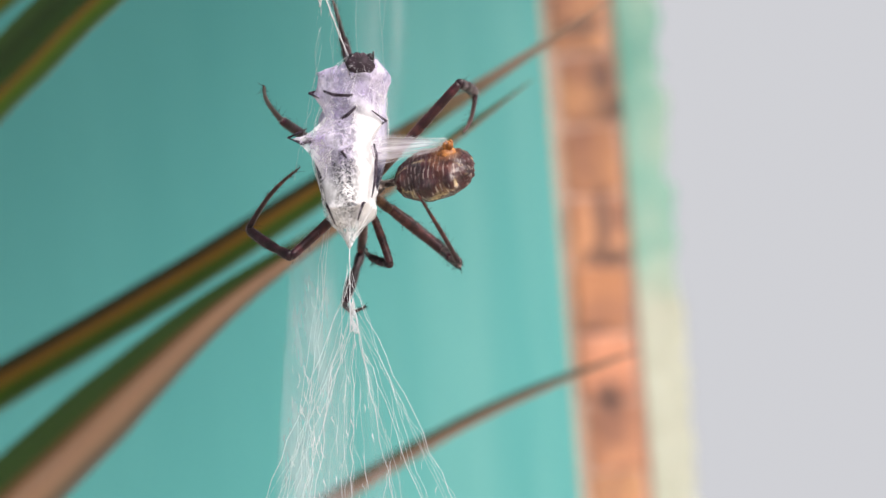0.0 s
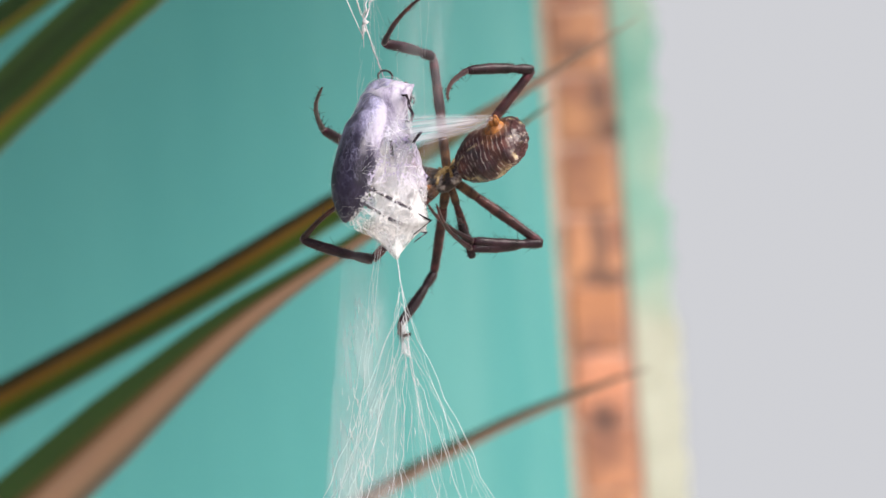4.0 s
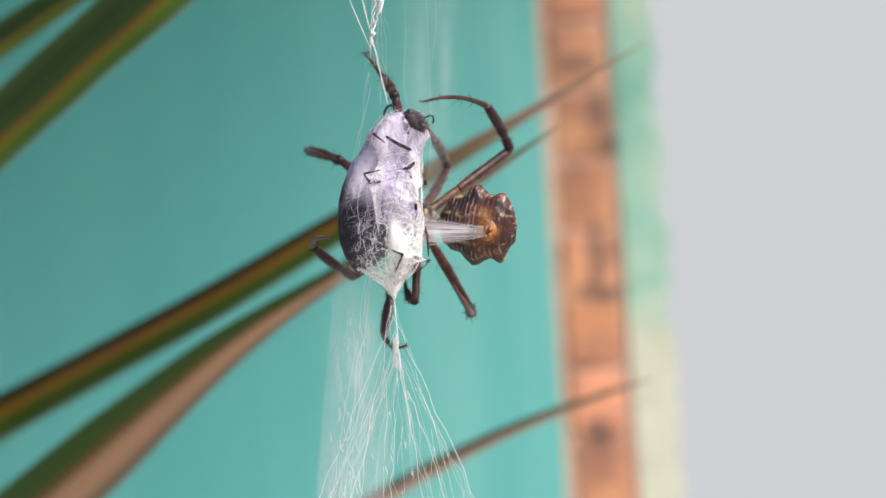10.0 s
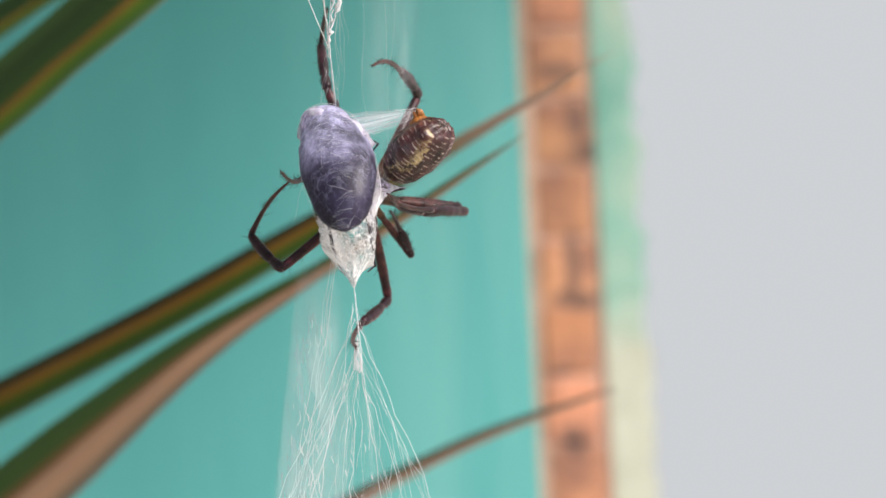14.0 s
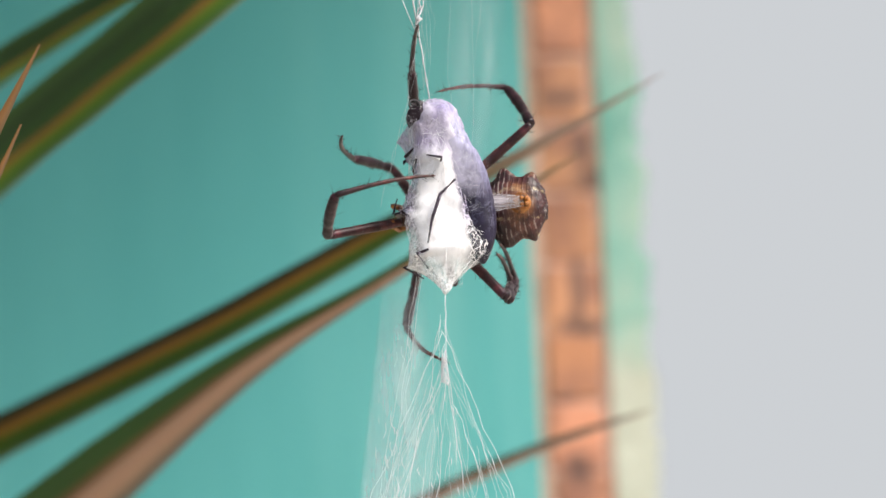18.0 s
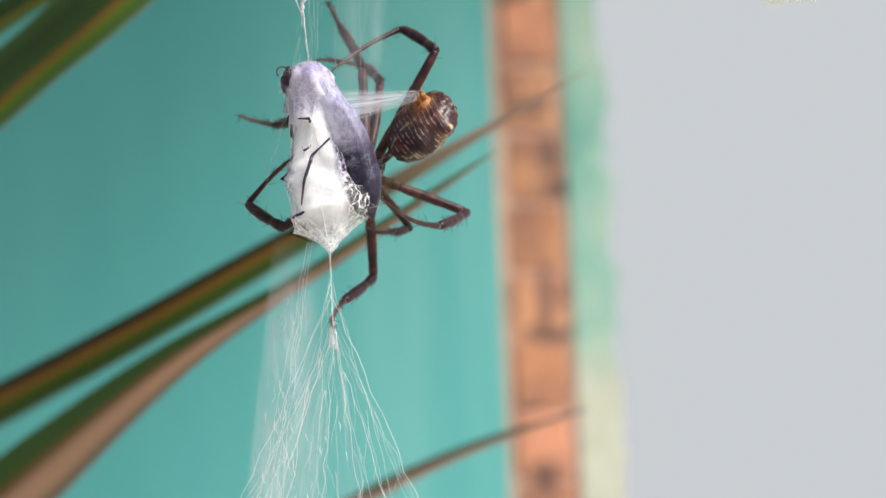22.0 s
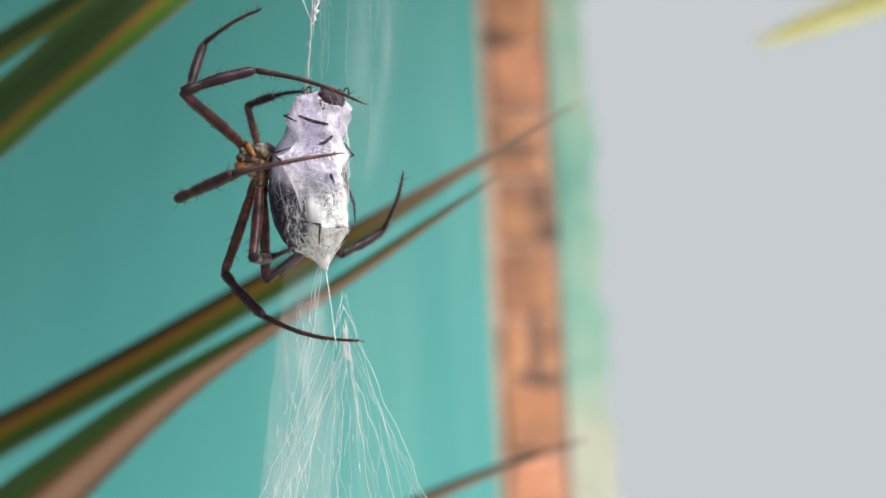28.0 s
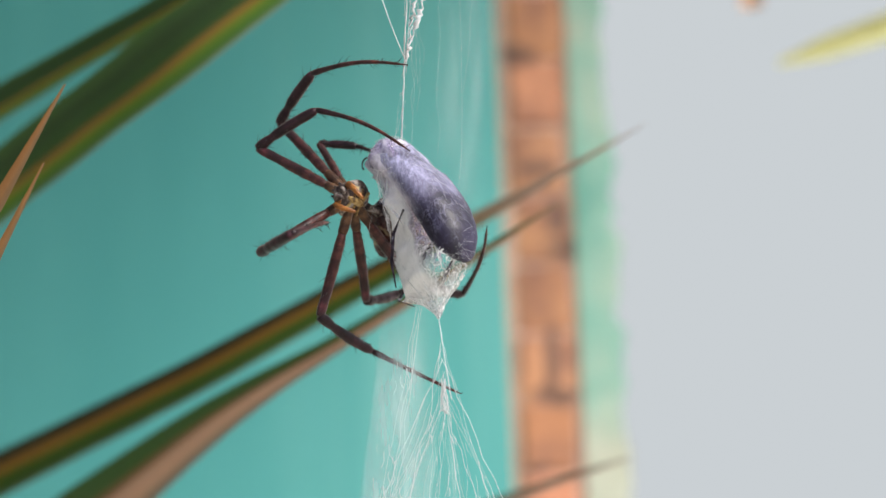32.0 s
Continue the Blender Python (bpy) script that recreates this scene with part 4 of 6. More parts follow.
    part("antenna", tubes("antenna", [([Vector(p) * 0.1 * MM for p in ring], 0.2 * MM)], [M_BLACK]), prey, "curled black antenna")
    ring = [(math.cos(a) * 11 - 56, -44, math.sin(a) * 11 + 148) for a in np.linspace(3.9, -0.9, 12)]
    part("antenna", tubes("antenna", [([Vector(p) * 0.1 * MM for p in ring], 0.16 * MM)], [M_BLACK]), prey)
    # the head, bent to the belly side
    v, f, rings = [], [], []
    for i in range(18):
        th = math.pi * (i + 0.5) / 18
        rings.append([Vector((-35 + 22 * math.sin(th) * math.cos(a), -22 + 28 * math.sin(th) * math.sin(a) * (1 + 0.3 * noise.noise((a, th * 2, 5))), 142 - 25 * math.cos(th))) * 0.1 * MM * (1 + 0.035 * noise.noise((math.cos(a) * 3, math.sin(a) * 3, th * 4))) for a in (2 * math.pi * k / 24 for k in range(24))])
    rings_to(v, f, rings)
    idx = [0] * len(f)
    hr = random.Random(31)
    for k in range(120):
        a, th = hr.uniform(2.0, 4.3), hr.uniform(0.3, 2.7)
        o = Vector((math.sin(th) * math.cos(a), math.sin(th) * math.sin(a), -math.cos(th)))
        p = Vector((-35 + 22 * o.x, -22 + 28 * o.y, 142 + 25 * o.z)) * 0.1 * MM
        n = len(f)
        tube_to(v, f, [p, p + (o + Vector((0, 0, -0.6))) * hr.uniform(0.4, 0.9) * MM], [0.022 * MM, 0.01 * MM], 3)
        idx += [1] * (len(f) - n)
    part("head", mesh_of("head", v, f, [M_HEAD, M_NET], index=idx), prey, "dark hairy head bent to the belly")
    v, f = [], []
    for sy in (-1, 1):
        rings = []
        for i in range(10):
            th = math.pi * (i + 0.5) / 10
            rings.append([Vector((-44 + 7 * math.sin(th) * math.cos(a), -23 + sy * 16 + 7 * math.sin(th) * math.sin(a), 156 - 8 * math.cos(th))) * 0.1 * MM for a in (2 * math.pi * k / 14 for k in range(14))])
        rings_to(v, f, rings)
    part("eyes", mesh_of("eyes", v, f, [M_BLACK]), prey, "large black eyes")
    rnd = random.Random(4)
    lines = []
    for k in range(330):
        z0, slope, a0 = rnd.uniform(-140, 175), rnd.uniform(-70, 70), rnd.uniform(0, 6.28)
        span = rnd.uniform(0.35, 1.5) if k % 6 else rnd.uniform(2.0, 5.0)
        pts = []
        for s in np.linspace(0, span, 22):
            a = a0 + s
            z = max(-160, min(166, z0 + slope * (math.sin(a - a0 * 0.5) if k % 6 == 0 else (a - a0))))
            b1, s1 = section(BODY, z) if z > -108 else (40, 40, 3), section(SKIN, z)
            lo, hi, w = min(b1[0], s1[0]), max(b1[1], s1[1]), max(b1[2], s1[2])
            g = 1.03 + 0.03 * math.sin(a * 3 + k)
            pts.append(Vector(((lo + hi) / 2 + (hi - lo) / 2 * math.cos(a) * g, w * math.sin(a) * g + aside(z), z)) * 0.1 * MM)
        lines.append((pts, rnd.choice((0.006, 0.007, 0.008, 0.010, 0.016)) * MM))
    part("wrapping_threads", tubes("wrapping", lines, [M_THREAD], n=4), prey, "fine white threads wound round the body")
    net = []
    for k in range(170):
        a0, z0 = math.pi + rnd.gauss(0, 0.75), rnd.uniform(-125, 165)
        z1 = max(-150, min(168, z0 + rnd.gauss(0, 55)))
        a1 = a0 + rnd.gauss(0, 0.7)
        pts = []
        for s in np.linspace(0, 1, 9):
            a, z = a0 + (a1 - a0) * s, z0 + (z1 - z0) * s
            b1, s1 = section(BODY, z) if z > -108 else (40, 40, 3), section(SKIN, z)
            lo, hi, w = min(b1[0], s1[0]), max(b1[1], s1[1]), max(b1[2], s1[2])
            sag = 1.04 + 0.05 * math.sin(math.pi * s) * rnd.random()
            pts.append(Vector(((lo + hi) / 2 + (hi - lo) / 2 * math.cos(a) * sag, w * math.sin(a) * sag + aside(z), z)) * 0.1 * MM)
        net.append((pts, rnd.choice((0.010, 0.014, 0.020, 0.036)) * MM))
    part("silk_net", tubes("net", net, [M_NET], n=4), prey, "network of bright white silk strands")
    tail = [([p * MM for p in wavering((0.6, 0, -18), (0, 0, -32), 8, 0.06, rnd)], 0.075 * MM)]
    for k in range(26):
        a = k * 0.53
        z = rnd.uniform(-12.5, -6)
        lo, hi, w = section(SKIN, z * 10)
        tail.append(([Vector(((lo + hi) / 20 + (hi - lo) / 19 * math.cos(a), w / 9.5 * math.sin(a), z)) * MM, Vector((0.7, 0, -17.5)) * MM, Vector((0.5, 0, -20)) * MM], rnd.uniform(0.02, 0.06) * MM))
    part("tail_thread", tubes("tail_thread", tail, [M_THREAD]), prey)
    return prey


PREY = make_prey()

# ---- the spider ----
LONG, SHORT = (15.0, 13.2, 19.5), (10.0, 7.0, 9.5)
REACH = (7.5, 10.5, 5.5, 5.5, 6.5, 5.5, 6.5, 6.0)   # from the body's middle to each hip


def leg_mesh(kind, length, k, seed):
    """One limb along +z; k scales its girth."""
    rnd = random.Random(seed)
    shape = {"coxa": ((0, 0.7), (0.4, 0.9), (0.8, 0.92), (1, 0.8)),
             "femur": ((0, 0.72), (0.12, 0.88), (0.4, 0.97), (0.7, 0.86), (0.93, 0.84), (1, 0.68)),
             "tibia": ((0, 0.82), (0.06, 0.98), (0.2, 0.88), (0.26, 0.70), (0.36, 0.92), (0.6, 1.0), (0.88, 0.88), (0.95, 0.8), (1, 0.52)),
             "foot": ((0, 0.5), (0.05, 0.58), (0.2, 0.44), (0.6, 0.36), (0.68, 0.31), (0.9, 0.24), (1, 0.1))}[kind]
    v, f = [], []
    pts, rad = [], []
    bend = 0.06 if kind == "foot" else 0.025
    for i in range(25):
        t = i / 24
        pts.append(Vector((bend * length * math.sin(math.pi * t), 0, length * t)) * MM)
        rad.append(float(np.interp(t, [s[0] for s in shape], [s[1] for s in shape])) * k * MM * (1 + 0.07 * noise.noise((seed * 3.1, t * 9, 0.5)) + 0.04 * noise.noise((seed, t * 23, 2))))
    tube_to(v, f, pts, rad, 12)
    idx = [0] * len(f)
    spines = {"coxa": 10, "femur": 90, "tibia": 130, "foot": 110}[kind]
    for s in range(spines):
        t, a = rnd.uniform(0.03, 0.97), rnd.uniform(0, 6.283)
        i = int(t * 24)
        o = Vector((math.cos(a), math.sin(a), 0))
        p = pts[i] + o * rad[i] * 0.9
        ln = (rnd.uniform(0.3, 0.75) if s % 9 else rnd.uniform(1.1, 1.9)) * MM
        b = len(f)
        tube_to(v, f, [p, p + (o * 0.8 + Vector((0, 0, 0.75))) * ln], [(0.04 if s % 9 else 0.065) * MM, 0.01 * MM], 3)
        idx += [1] * (len(f) - b)
    if kind == "foot":
        for sx in (-1, 1):
            b = len(f)
            e = pts[-1]
            tube_to(v, f, [e, e + Vector((sx * 0.15, 0.1, 0.35)) * MM, e + Vector((sx * 0.12, 0.4, 0.6)) * MM], [0.07 * MM, 0.06 * MM, 0.01 * MM], 5)
            idx += [1] * (len(f) - b)
    mat = {"coxa": M_COXA, "femur": M_FEMUR, "tibia": M_TIBIA, "foot": M_FOOT}[kind]
    return mesh_of(kind, v, f, [mat, M_HAIR], index=idx)


def make_spider():
    sp = tagged(new("spider"), "brown and cream orb-web spider with long banded legs wrapping its prey", "spider")
    # cephalothorax: +z towards the head, +x the underside
    v, f = [], []
    rings = []
    for i in range(22):
        t = i / 21
        z = -4.0 + 8.4 * t
        r = math.sin(math.pi * min(1, max(0, 0.04 + 0.92 * t))) ** 0.55
        w = 3.6 * r * (1 - 0.38 * max(0, t - 0.55) / 0.45)
        rings.append([Vector((math.cos(a) * (1.25 if math.cos(a) > 0 else 2.0) * r, w * math.sin(a), z)) * MM for a in (2 * math.pi * k / 24 for k in range(24))])
    rings_to(v, f, rings)
    part("carapace", mesh_of("carapace", v, f, [M_CARAPACE]), sp, "dark carapace with grey hairs")
    v, f = [], []
    tube_to(v, f, [Vector((1.1, 0, -2.6)) * MM, Vector((1.25, 0, -1)) * MM, Vector((1.25, 0, 1)) * MM, Vector((1.0, 0, 2.2)) * MM], [0.2 * MM, 0.7 * MM, 0.6 * MM, 0.25 * MM], 10)
    for k in range(3):
        for s in (-1, 1):
            tube_to(v, f, [Vector((1.2, 0.4 * s, -1.6 + 1.3 * k)) * MM, Vector((1.0, 2.4 * s, -2.0 + 1.7 * k)) * MM], [0.24 * MM, 0.34 * MM], 6)
    part("sternum", mesh_of("sternum", v, f, [M_CREAM]), sp, "cream-yellow underside plate")
    for s in (-1, 1):
        part("chelicera", tubes("chelicera", [([Vector(p) * MM for p in ((0.1, 0.75 * s, 3.4), (0.8, 0.8 * s, 4.3), (1.7, 0.6 * s, 4.9), (2.3, 0.35 * s, 4.9))], [0.7 * MM, 0.85 * MM, 0.6 * MM, 0.15 * MM])], [M_CARAPACE], n=10), sp, "dark jaw")
        part("pedipalp", tubes("pedipalp", [([Vector(p) * MM for p in ((0.5, 1.4 * s, 3.2), (1.8, 2.1 * s, 4.7), (3.9, 1.9 * s, 5.0), (6.0, 1.3 * s, 4.3))], [0.5 * MM, 0.55 * MM, 0.5 * MM, 0.28 * MM])], [M_ORANGE], n=8), sp, "orange-brown feeler")
    eyes = []
    for x, y in ((-1.2, 0.35), (-1.2, -0.35), (-0.8, 0.45), (-0.8, -0.45), (-0.7, 1.3), (-0.7, -1.3)):
        eyes.append(([Vector((x, y, 3.6)) * MM, Vector((x, y, 4.05)) * MM, Vector((x, y, 4.2)) * MM], [0.2 * MM, 0.22 * MM, 0.08 * MM]))
    part("eyes", tubes("eyes", eyes, [M_BLACK], n=8), sp, "small black eyes")
    # abdomen: +z towards the rear, +x the belly, lobed at its rim
    v, f, rings = [], [], []
    for i in range(44):
        t = (i + 0.5) / 44
        th = math.pi * t
        ring = []
        for k in range(56):
            a = 2 * math.pi * k / 56
            rim = abs(math.sin(a)) ** 3
            lobe = 1 + (0.27 + 0.14 * noise.noise((t * 7, math.copysign(2, math.sin(a)), 3))) * rim * (0.5 + 0.5 * math.cos(th * 8.0 + 0.4)) * min(1, t * 2.2)
            r = math.sin(th) ** 0.8
            wrinkle = 1 + 0.05 * noise.noise((math.cos(a) * 4, math.sin(a) * 4, t * 9)) + 0.045 * noise.noise((math.cos(a) * 13, math.sin(a) * 13, t * 30))
            ring.append(Vector(((4.6 if math.cos(a) > 0 else 4.1) * math.cos(a) * r, 6.0 * (0.82 + 0.25 * t) * math.sin(a) * r * lobe, -7.1 * math.cos(th))) * MM * wrinkle)
        rings.append(ring)
    rings_to(v, f, rings)
    ab = part("abdomen", mesh_of("abdomen", v, f, [M_ABDOMEN]), sp, "lobed dark brown abdomen with cream markings")
    v, f = [], []
    tube_to(v, f, [Vector(p) * MM for p in ((2.2, 0, 2.6), (3.7, 0, 3.5), (4.3, 0, 3.9), (4.7, 0, 4.1))], [2.3 * MM, 2.0 * MM, 1.4 * MM, 0.7 * MM], 20)
    part("spinneret_mound", mesh_of("mound", v, f, [M_ORANGE]), ab, "orange-brown mound")
    for y, z in ((-0.5, 3.6), (0.5, 3.6), (-0.45, 4.4), (0.45, 4.4)):
        part("spinneret", tubes("spinneret", [([Vector((4.4, y, z)) * MM, Vector((5.4, y * 1.1, z + 0.3)) * MM, Vector((5.8, y, z + 0.3)) * MM], [0.5 * MM, 0.4 * MM, 0.12 * MM])], [M_ORANGE], n=8), ab)
    v, f = [], []
    tube_to(v, f, [Vector(p) * MM for p in ((0.1, 0, -12.4), (0.2, 0, -7.8), (0.3, 0, -6.2))], [0.75 * MM, 0.7 * MM, 1.3 * MM], 10)
    part("waist", mesh_of("waist", v, f, [M_CARAPACE]), ab, "narrow dark waist")
    # the silk that it draws out, from the spinnerets along +z
    rnd = random.Random(8)
    strands = []
    for k in range(22):
        u = -1 + 2 * k / 21
        strands.append(([Vector((u * (0.9 + 2.4 * t) + 0.3 * math.sin(k * 5) * t, 0.6 * math.sin(k * 2.3) * t, 16.0 * t)) * MM for t in np.linspace(0, 1, 6)], rnd.uniform(0.006, 0.018) * MM))
    band = part("silk_swathe", tubes("swathe_threads", strands, [M_THREAD], n=4), sp, "band of fresh white silk")
    part("silk_film", sheet("film", lambda t: (0, 0, 16 * t), lambda t: (1.1 + 2.6 * t, 0, 0), M_FILM), band)
    legs = []
    for n in range(8):
        L, k = (SHORT, 0.8) if n == 5 else (LONG, 1.0)
        segs = [part("coxa", leg_mesh("coxa", REACH[n], k, n), sp)]
        for kind, ln in zip(("femur", "tibia", "foot"), L):
            segs.append(part(kind, leg_mesh(kind, ln, k, n * 7 + len(kind)), sp))
        legs.append(segs)
    return sp, ab, band, legs


M_FILM = soft_sheet("fresh_silk_film", 0.58, (0.88, 0.83, 0.89), 500, (3, 1, 0.12))
SPIDER, ABDOMEN, SWATHE, LEGS = make_spider()


# ---- what moves, and when ----
def frame_of(origin, zdir, xdir):
    z = Vector(zdir).normalized()
    x = Vector(xdir)
    x = (x - z * x.dot(z)).normalized()
    y = z.cross(x)
    m = Matrix((x, y, z)).transposed().to_4x4()
    m.translation = origin
    return m


STANCES, TURNS, FROND_SWAY, TIP_SWAY = [], [], [], []
LEAN = 21.0   # the prey hangs with its head away from the lens


def stance(t, prey, knot, head, belly_pos, belly_way, *limbs):
    """Where everything stands at t: millimetres from the web's middle; a limb is its knee, ankle and tip."""
    STANCES.append((t, np.array([*prey, *knot, *head, *belly_pos, *belly_way, *[c for limb in limbs for c in limb]], float)))


def turned(*pairs):
    TURNS.extend(zip(pairs[::2], pairs[1::2]))


def swayed(table, *pairs):
    """How far the wind lifts the palm blades, in millimetres, from time to time."""
    table.extend(zip(pairs[::2], pairs[1::2]))


def between(t):
    ts = [s[0] for s in STANCES]
    i = max(0, min(len(ts) - 2, int(np.searchsorted(ts, t, side='right')) - 1))
    u = min(1.0, max(0.0, (t - ts[i]) / (ts[i + 1] - ts[i])))
    w = u * u * (3 - 2 * u)
    swing = math.sin(math.pi * u) * min(1.0, ts[i + 1] - ts[i])
    return STANCES[i][1] * (1 - w) + STANCES[i + 1][1] * w, swing


def motions():
    stance(0, (-4.9, 11, 2.7), (-6.7, -16.6), (-3.5, 9, 4.3), (9.5, 4, 5.5), (-0.23, -0.37, 0.90),
           (-4.5, 17.3, 24.3, -6.2, 25.8, 34.2, -5.9, 6.7, 38.3), (15.2, 7.6, 21.6, 18.4, 20.3, 21, 15.1, 3.1, 12.5), (-11.5, 22.8, 12.5, -18.3, 13.4, 18.8, -17.7, -5.7, 22.8), (-15.2, -2.3, -5.7, -24.7, 5.7, -1, -12.9, -6.8, 8.2), (-6, 23.5, -5.5, -9.8, 17.5, -16.7, -4.3, -1.2, -16.2), (0.2, 3.3, -8.9, -3.6, 9.1, -8, -3.5, -0.3, -6.2), (10.2, 17.2, -9, 12.3, 4.2, -10.2, 6.4, -9.4, 2.5), (7.2, 21.3, -5.6, 11.2, 9.4, -9.6, 12.1, -10.1, -10.1))
    stance(1, (-5.6, 9.3, 2.5), (-6.2, -17.2), (4.0, 9, 5.5), (12.6, 5, 14.2), (-0.55, 0.1, 0.80),
           (-4.4, 18.3, 26.2, -5.5, 28.2, 34.8, -5.3, 9.2, 38.9), (13.2, 6.6, 28.5, 8.6, 17.4, 34.5, -1.5, 2.8, 26.5), (-11.8, 21.3, 15.8, -19.4, 10.6, 17.7, -24.4, -7.7, 22), (-13.7, -1.2, -2.8, -21, 8.5, 2.3, -9.4, -3.5, 12.3), (1.8, 23.8, -1.1, 0.7, 16.8, -12.2, -5.6, -0.6, -18.4), (9.2, 15.2, -1.7, 6.7, 9, -3.6, 3.6, 0.3, -1.3), (19, -4.5, -1.6, 8.9, 0.9, -2.7, -5.1, -10.9, 4), (17.1, -4.5, -1, 11.2, 14.2, -2.4, -1.1, -0.3, 2))
    stance(2, (-5.7, 16.5, -3.6), (-6.1, -15), (6.3, 8, 18), (11.2, 4, 29.7), (-0.89, 0.18, 0.43),
           (-1.7, 21.8, 28.6, -4.1, 10.2, 34.4, -4.6, -9, 37.8), (6.8, 16.5, 40.9, 2.7, 4, 41.7, -2.6, -11.8, 31.6), (-1, -6.8, 19.2, -7, -18.6, 19.3, -12.1, 0.1, 16.9), (-3.9, -5.6, 12.4, -9.5, -17.5, 11.2, -17.7, 0.2, 12), (18, 0.8, 2.2, 9.8, 0.7, -8.2, -8.2, 6.1, -13.3), (8.8, 8, 2.7, 1.9, 8, 1.5, -4, 0.6, 1.3), (19.5, 21.2, 14.6, 11.5, 11.4, 10.7, 0.1, -4.3, 9.3), (17.9, 21.8, 16.2, 10.5, 12.6, 10.3, 2.2, -5, 11.5))
    stance(3, (-7.4, 12.1, -6.3), (-5.6, -14), (-6.5, 10, 8), (8.1, 5.3, 9.6), (-0.32, -0.91, 0.27),
           (-7.5, 1, 27.5, -9.2, 12.1, 34.2, -7, -6.7, 38.7), (8.6, 1.7, 25.3, 6.8, 11.7, 33.7, -1.9, -4.5, 27.2), (-11.9, 23.5, 18.7, -14.9, 10.8, 20.1, -16.1, -8.5, 17.5), (-24.4, 15.8, 0.6, -25.4, 4.5, 7.3, -9.6, -3.3, 15.7), (-8.1, 24.4, -2.4, -9.9, 16.5, -12.8, -4.1, -2.1, -14.5), (-2.8, 4.1, -5, -3.6, 10.9, -3.6, -4.4, 1.7, -1.3), (8.2, 3.3, -5.3, 11.3, 16, -3.8, 8.8, -1.9, 3.5), (7.7, 2.9, -4.8, 9.6, 15.9, -4.7, 4.1, -2.2, -0))
    stance(3.5, (-4.8, 13.8, -2.0), (-4.9, -15.9), (5.4, 9.5, 11.8), (13.3, 4.7, 16.4), (-0.3, -0.5, 0.8),
           (4.6, 10.9, 29.9, 2.3, 10.2, 34.8, 2.7, -8.8, 38.7), (16.6, 10.8, 22.9, 11.7, 9.2, 29.7, 6.5, -7.5, 21.2), (-10.5, 22.6, 17.5, -18.6, 10.7, 22.8, -15.8, -8.6, 26.5), (-5.9, 6.5, -3.2, -16, 5.5, -2.9, -6.5, -6.5, 8.5), (2.1, 23.5, -9.7, -3.8, 15.5, -13.7, -4.1, -3, -15.7), (8.4, 10.2, -0.8, 7.8, 10.2, 0.8, 7.3, 1, 3), (21.7, 11.8, 0.8, 14.3, 11.7, -0.2, 0.2, -6.6, 7), (21.7, 12.2, 0.8, 14.4, 12.7, -0.2, 0.3, -6.1, 6.8))
    stance(5.5, (-2.8, 16.7, -4.5), (-1.9, -11.1), (4.5, 9.2, 10.9), (13.9, 4.2, 9), (-0.9, -0.35, -0.1),
           (3.8, 17.9, 28, 1, 8.9, 31.6, -3.2, -10.2, 39.9), (17.1, 17.1, 29.9, 10.9, 7.5, 35.2, -1.6, -9.7, 29.8), (-7.4, 22.1, 18.8, -15.7, 10.6, 23.6, -15.5, -8.7, 22.1), (-19.6, -0.1, 9.8, -20, 6.3, 18.6, -1.3, -8.7, 22.3), (-7.8, 22.9, -7.9, -7.3, 14.8, -10.7, -0.4, -3.6, -11.6), (6.9, 14.5, -1.3, 6.5, 9.8, 0.3, 6.2, 0.6, 2.4), (10, 17.8, -6.3, 11.1, 8.7, -4.5, 8.7, -9.9, 8.8), (10.7, 18.8, -6.9, 16.8, 10.4, -3.5, 15.7, -8.7, -0.3))
    stance(6, (-3.8, 10.9, 3.4), (-5.7, -17.4), (-1.4, 9, 10.6), (10.5, 4, 13.5), (-0.44, -0.83, 0.36),
           (-2, 20.8, 27.3, -5, 8.3, 30.3, -6.4, -10.8, 33.7), (9.4, 19.8, 28.5, 11.9, 6.8, 28.3, 10.5, -10.6, 19.7), (-11.4, 21.8, 19.4, -18.2, 10.6, 20.7, -20.6, -8.7, 21.9), (-13.7, -2.9, 2.9, -22.9, 6.6, 2.9, -13.3, -9.7, 7.7), (-5.1, 22.6, -1.8, -7.7, 14.5, -11.9, -4.6, -3.9, -17.6), (0.8, 16.3, -1.5, 0.4, 9.6, 0.2, 0.2, 0.3, 2.3), (9.9, 20.3, -1.2, 10.6, 7.4, -3.6, 8.7, -11.3, 1.7), (8.5, 21.6, 0.5, 10.2, 9.4, -4.1, 9.9, -9.9, -1.2))
    stance(7, (-6.9, 9.7, -1.3), (-6.4, -17.6), (0.6, 10, 5.6), (11.6, 5, 2.2), (-0.48, -0.70, -0.54),
           (-2.7, 3.2, 26.2, -6.2, 14.6, 31.9, -7.2, -4.8, 33.7), (16.2, 18.9, 21.8, 10.9, 8.5, 27.9, -0.8, -6.7, 24.4), (-10.4, 23.1, 12, -20, 15.6, 17.2, -18.1, -3.4, 20.7), (-11.3, -1.7, -3.5, -20.8, 7.1, -0.6, -11, -9.4, 3.3), (-4.7, 23.2, -7, -6, 14.7, -17.1, -7.3, -4.6, -18.9), (-0.2, 4.5, -8.3, -1.5, 11.4, -7.8, -1.3, 2.5, -4.3), (9.6, 0.3, -10, 12.2, 12.9, -13, 8.7, -5.9, -9.5), (8.7, -0.6, -8.9, 11.7, 11.7, -12.7, 10.5, -7.7, -10.5))
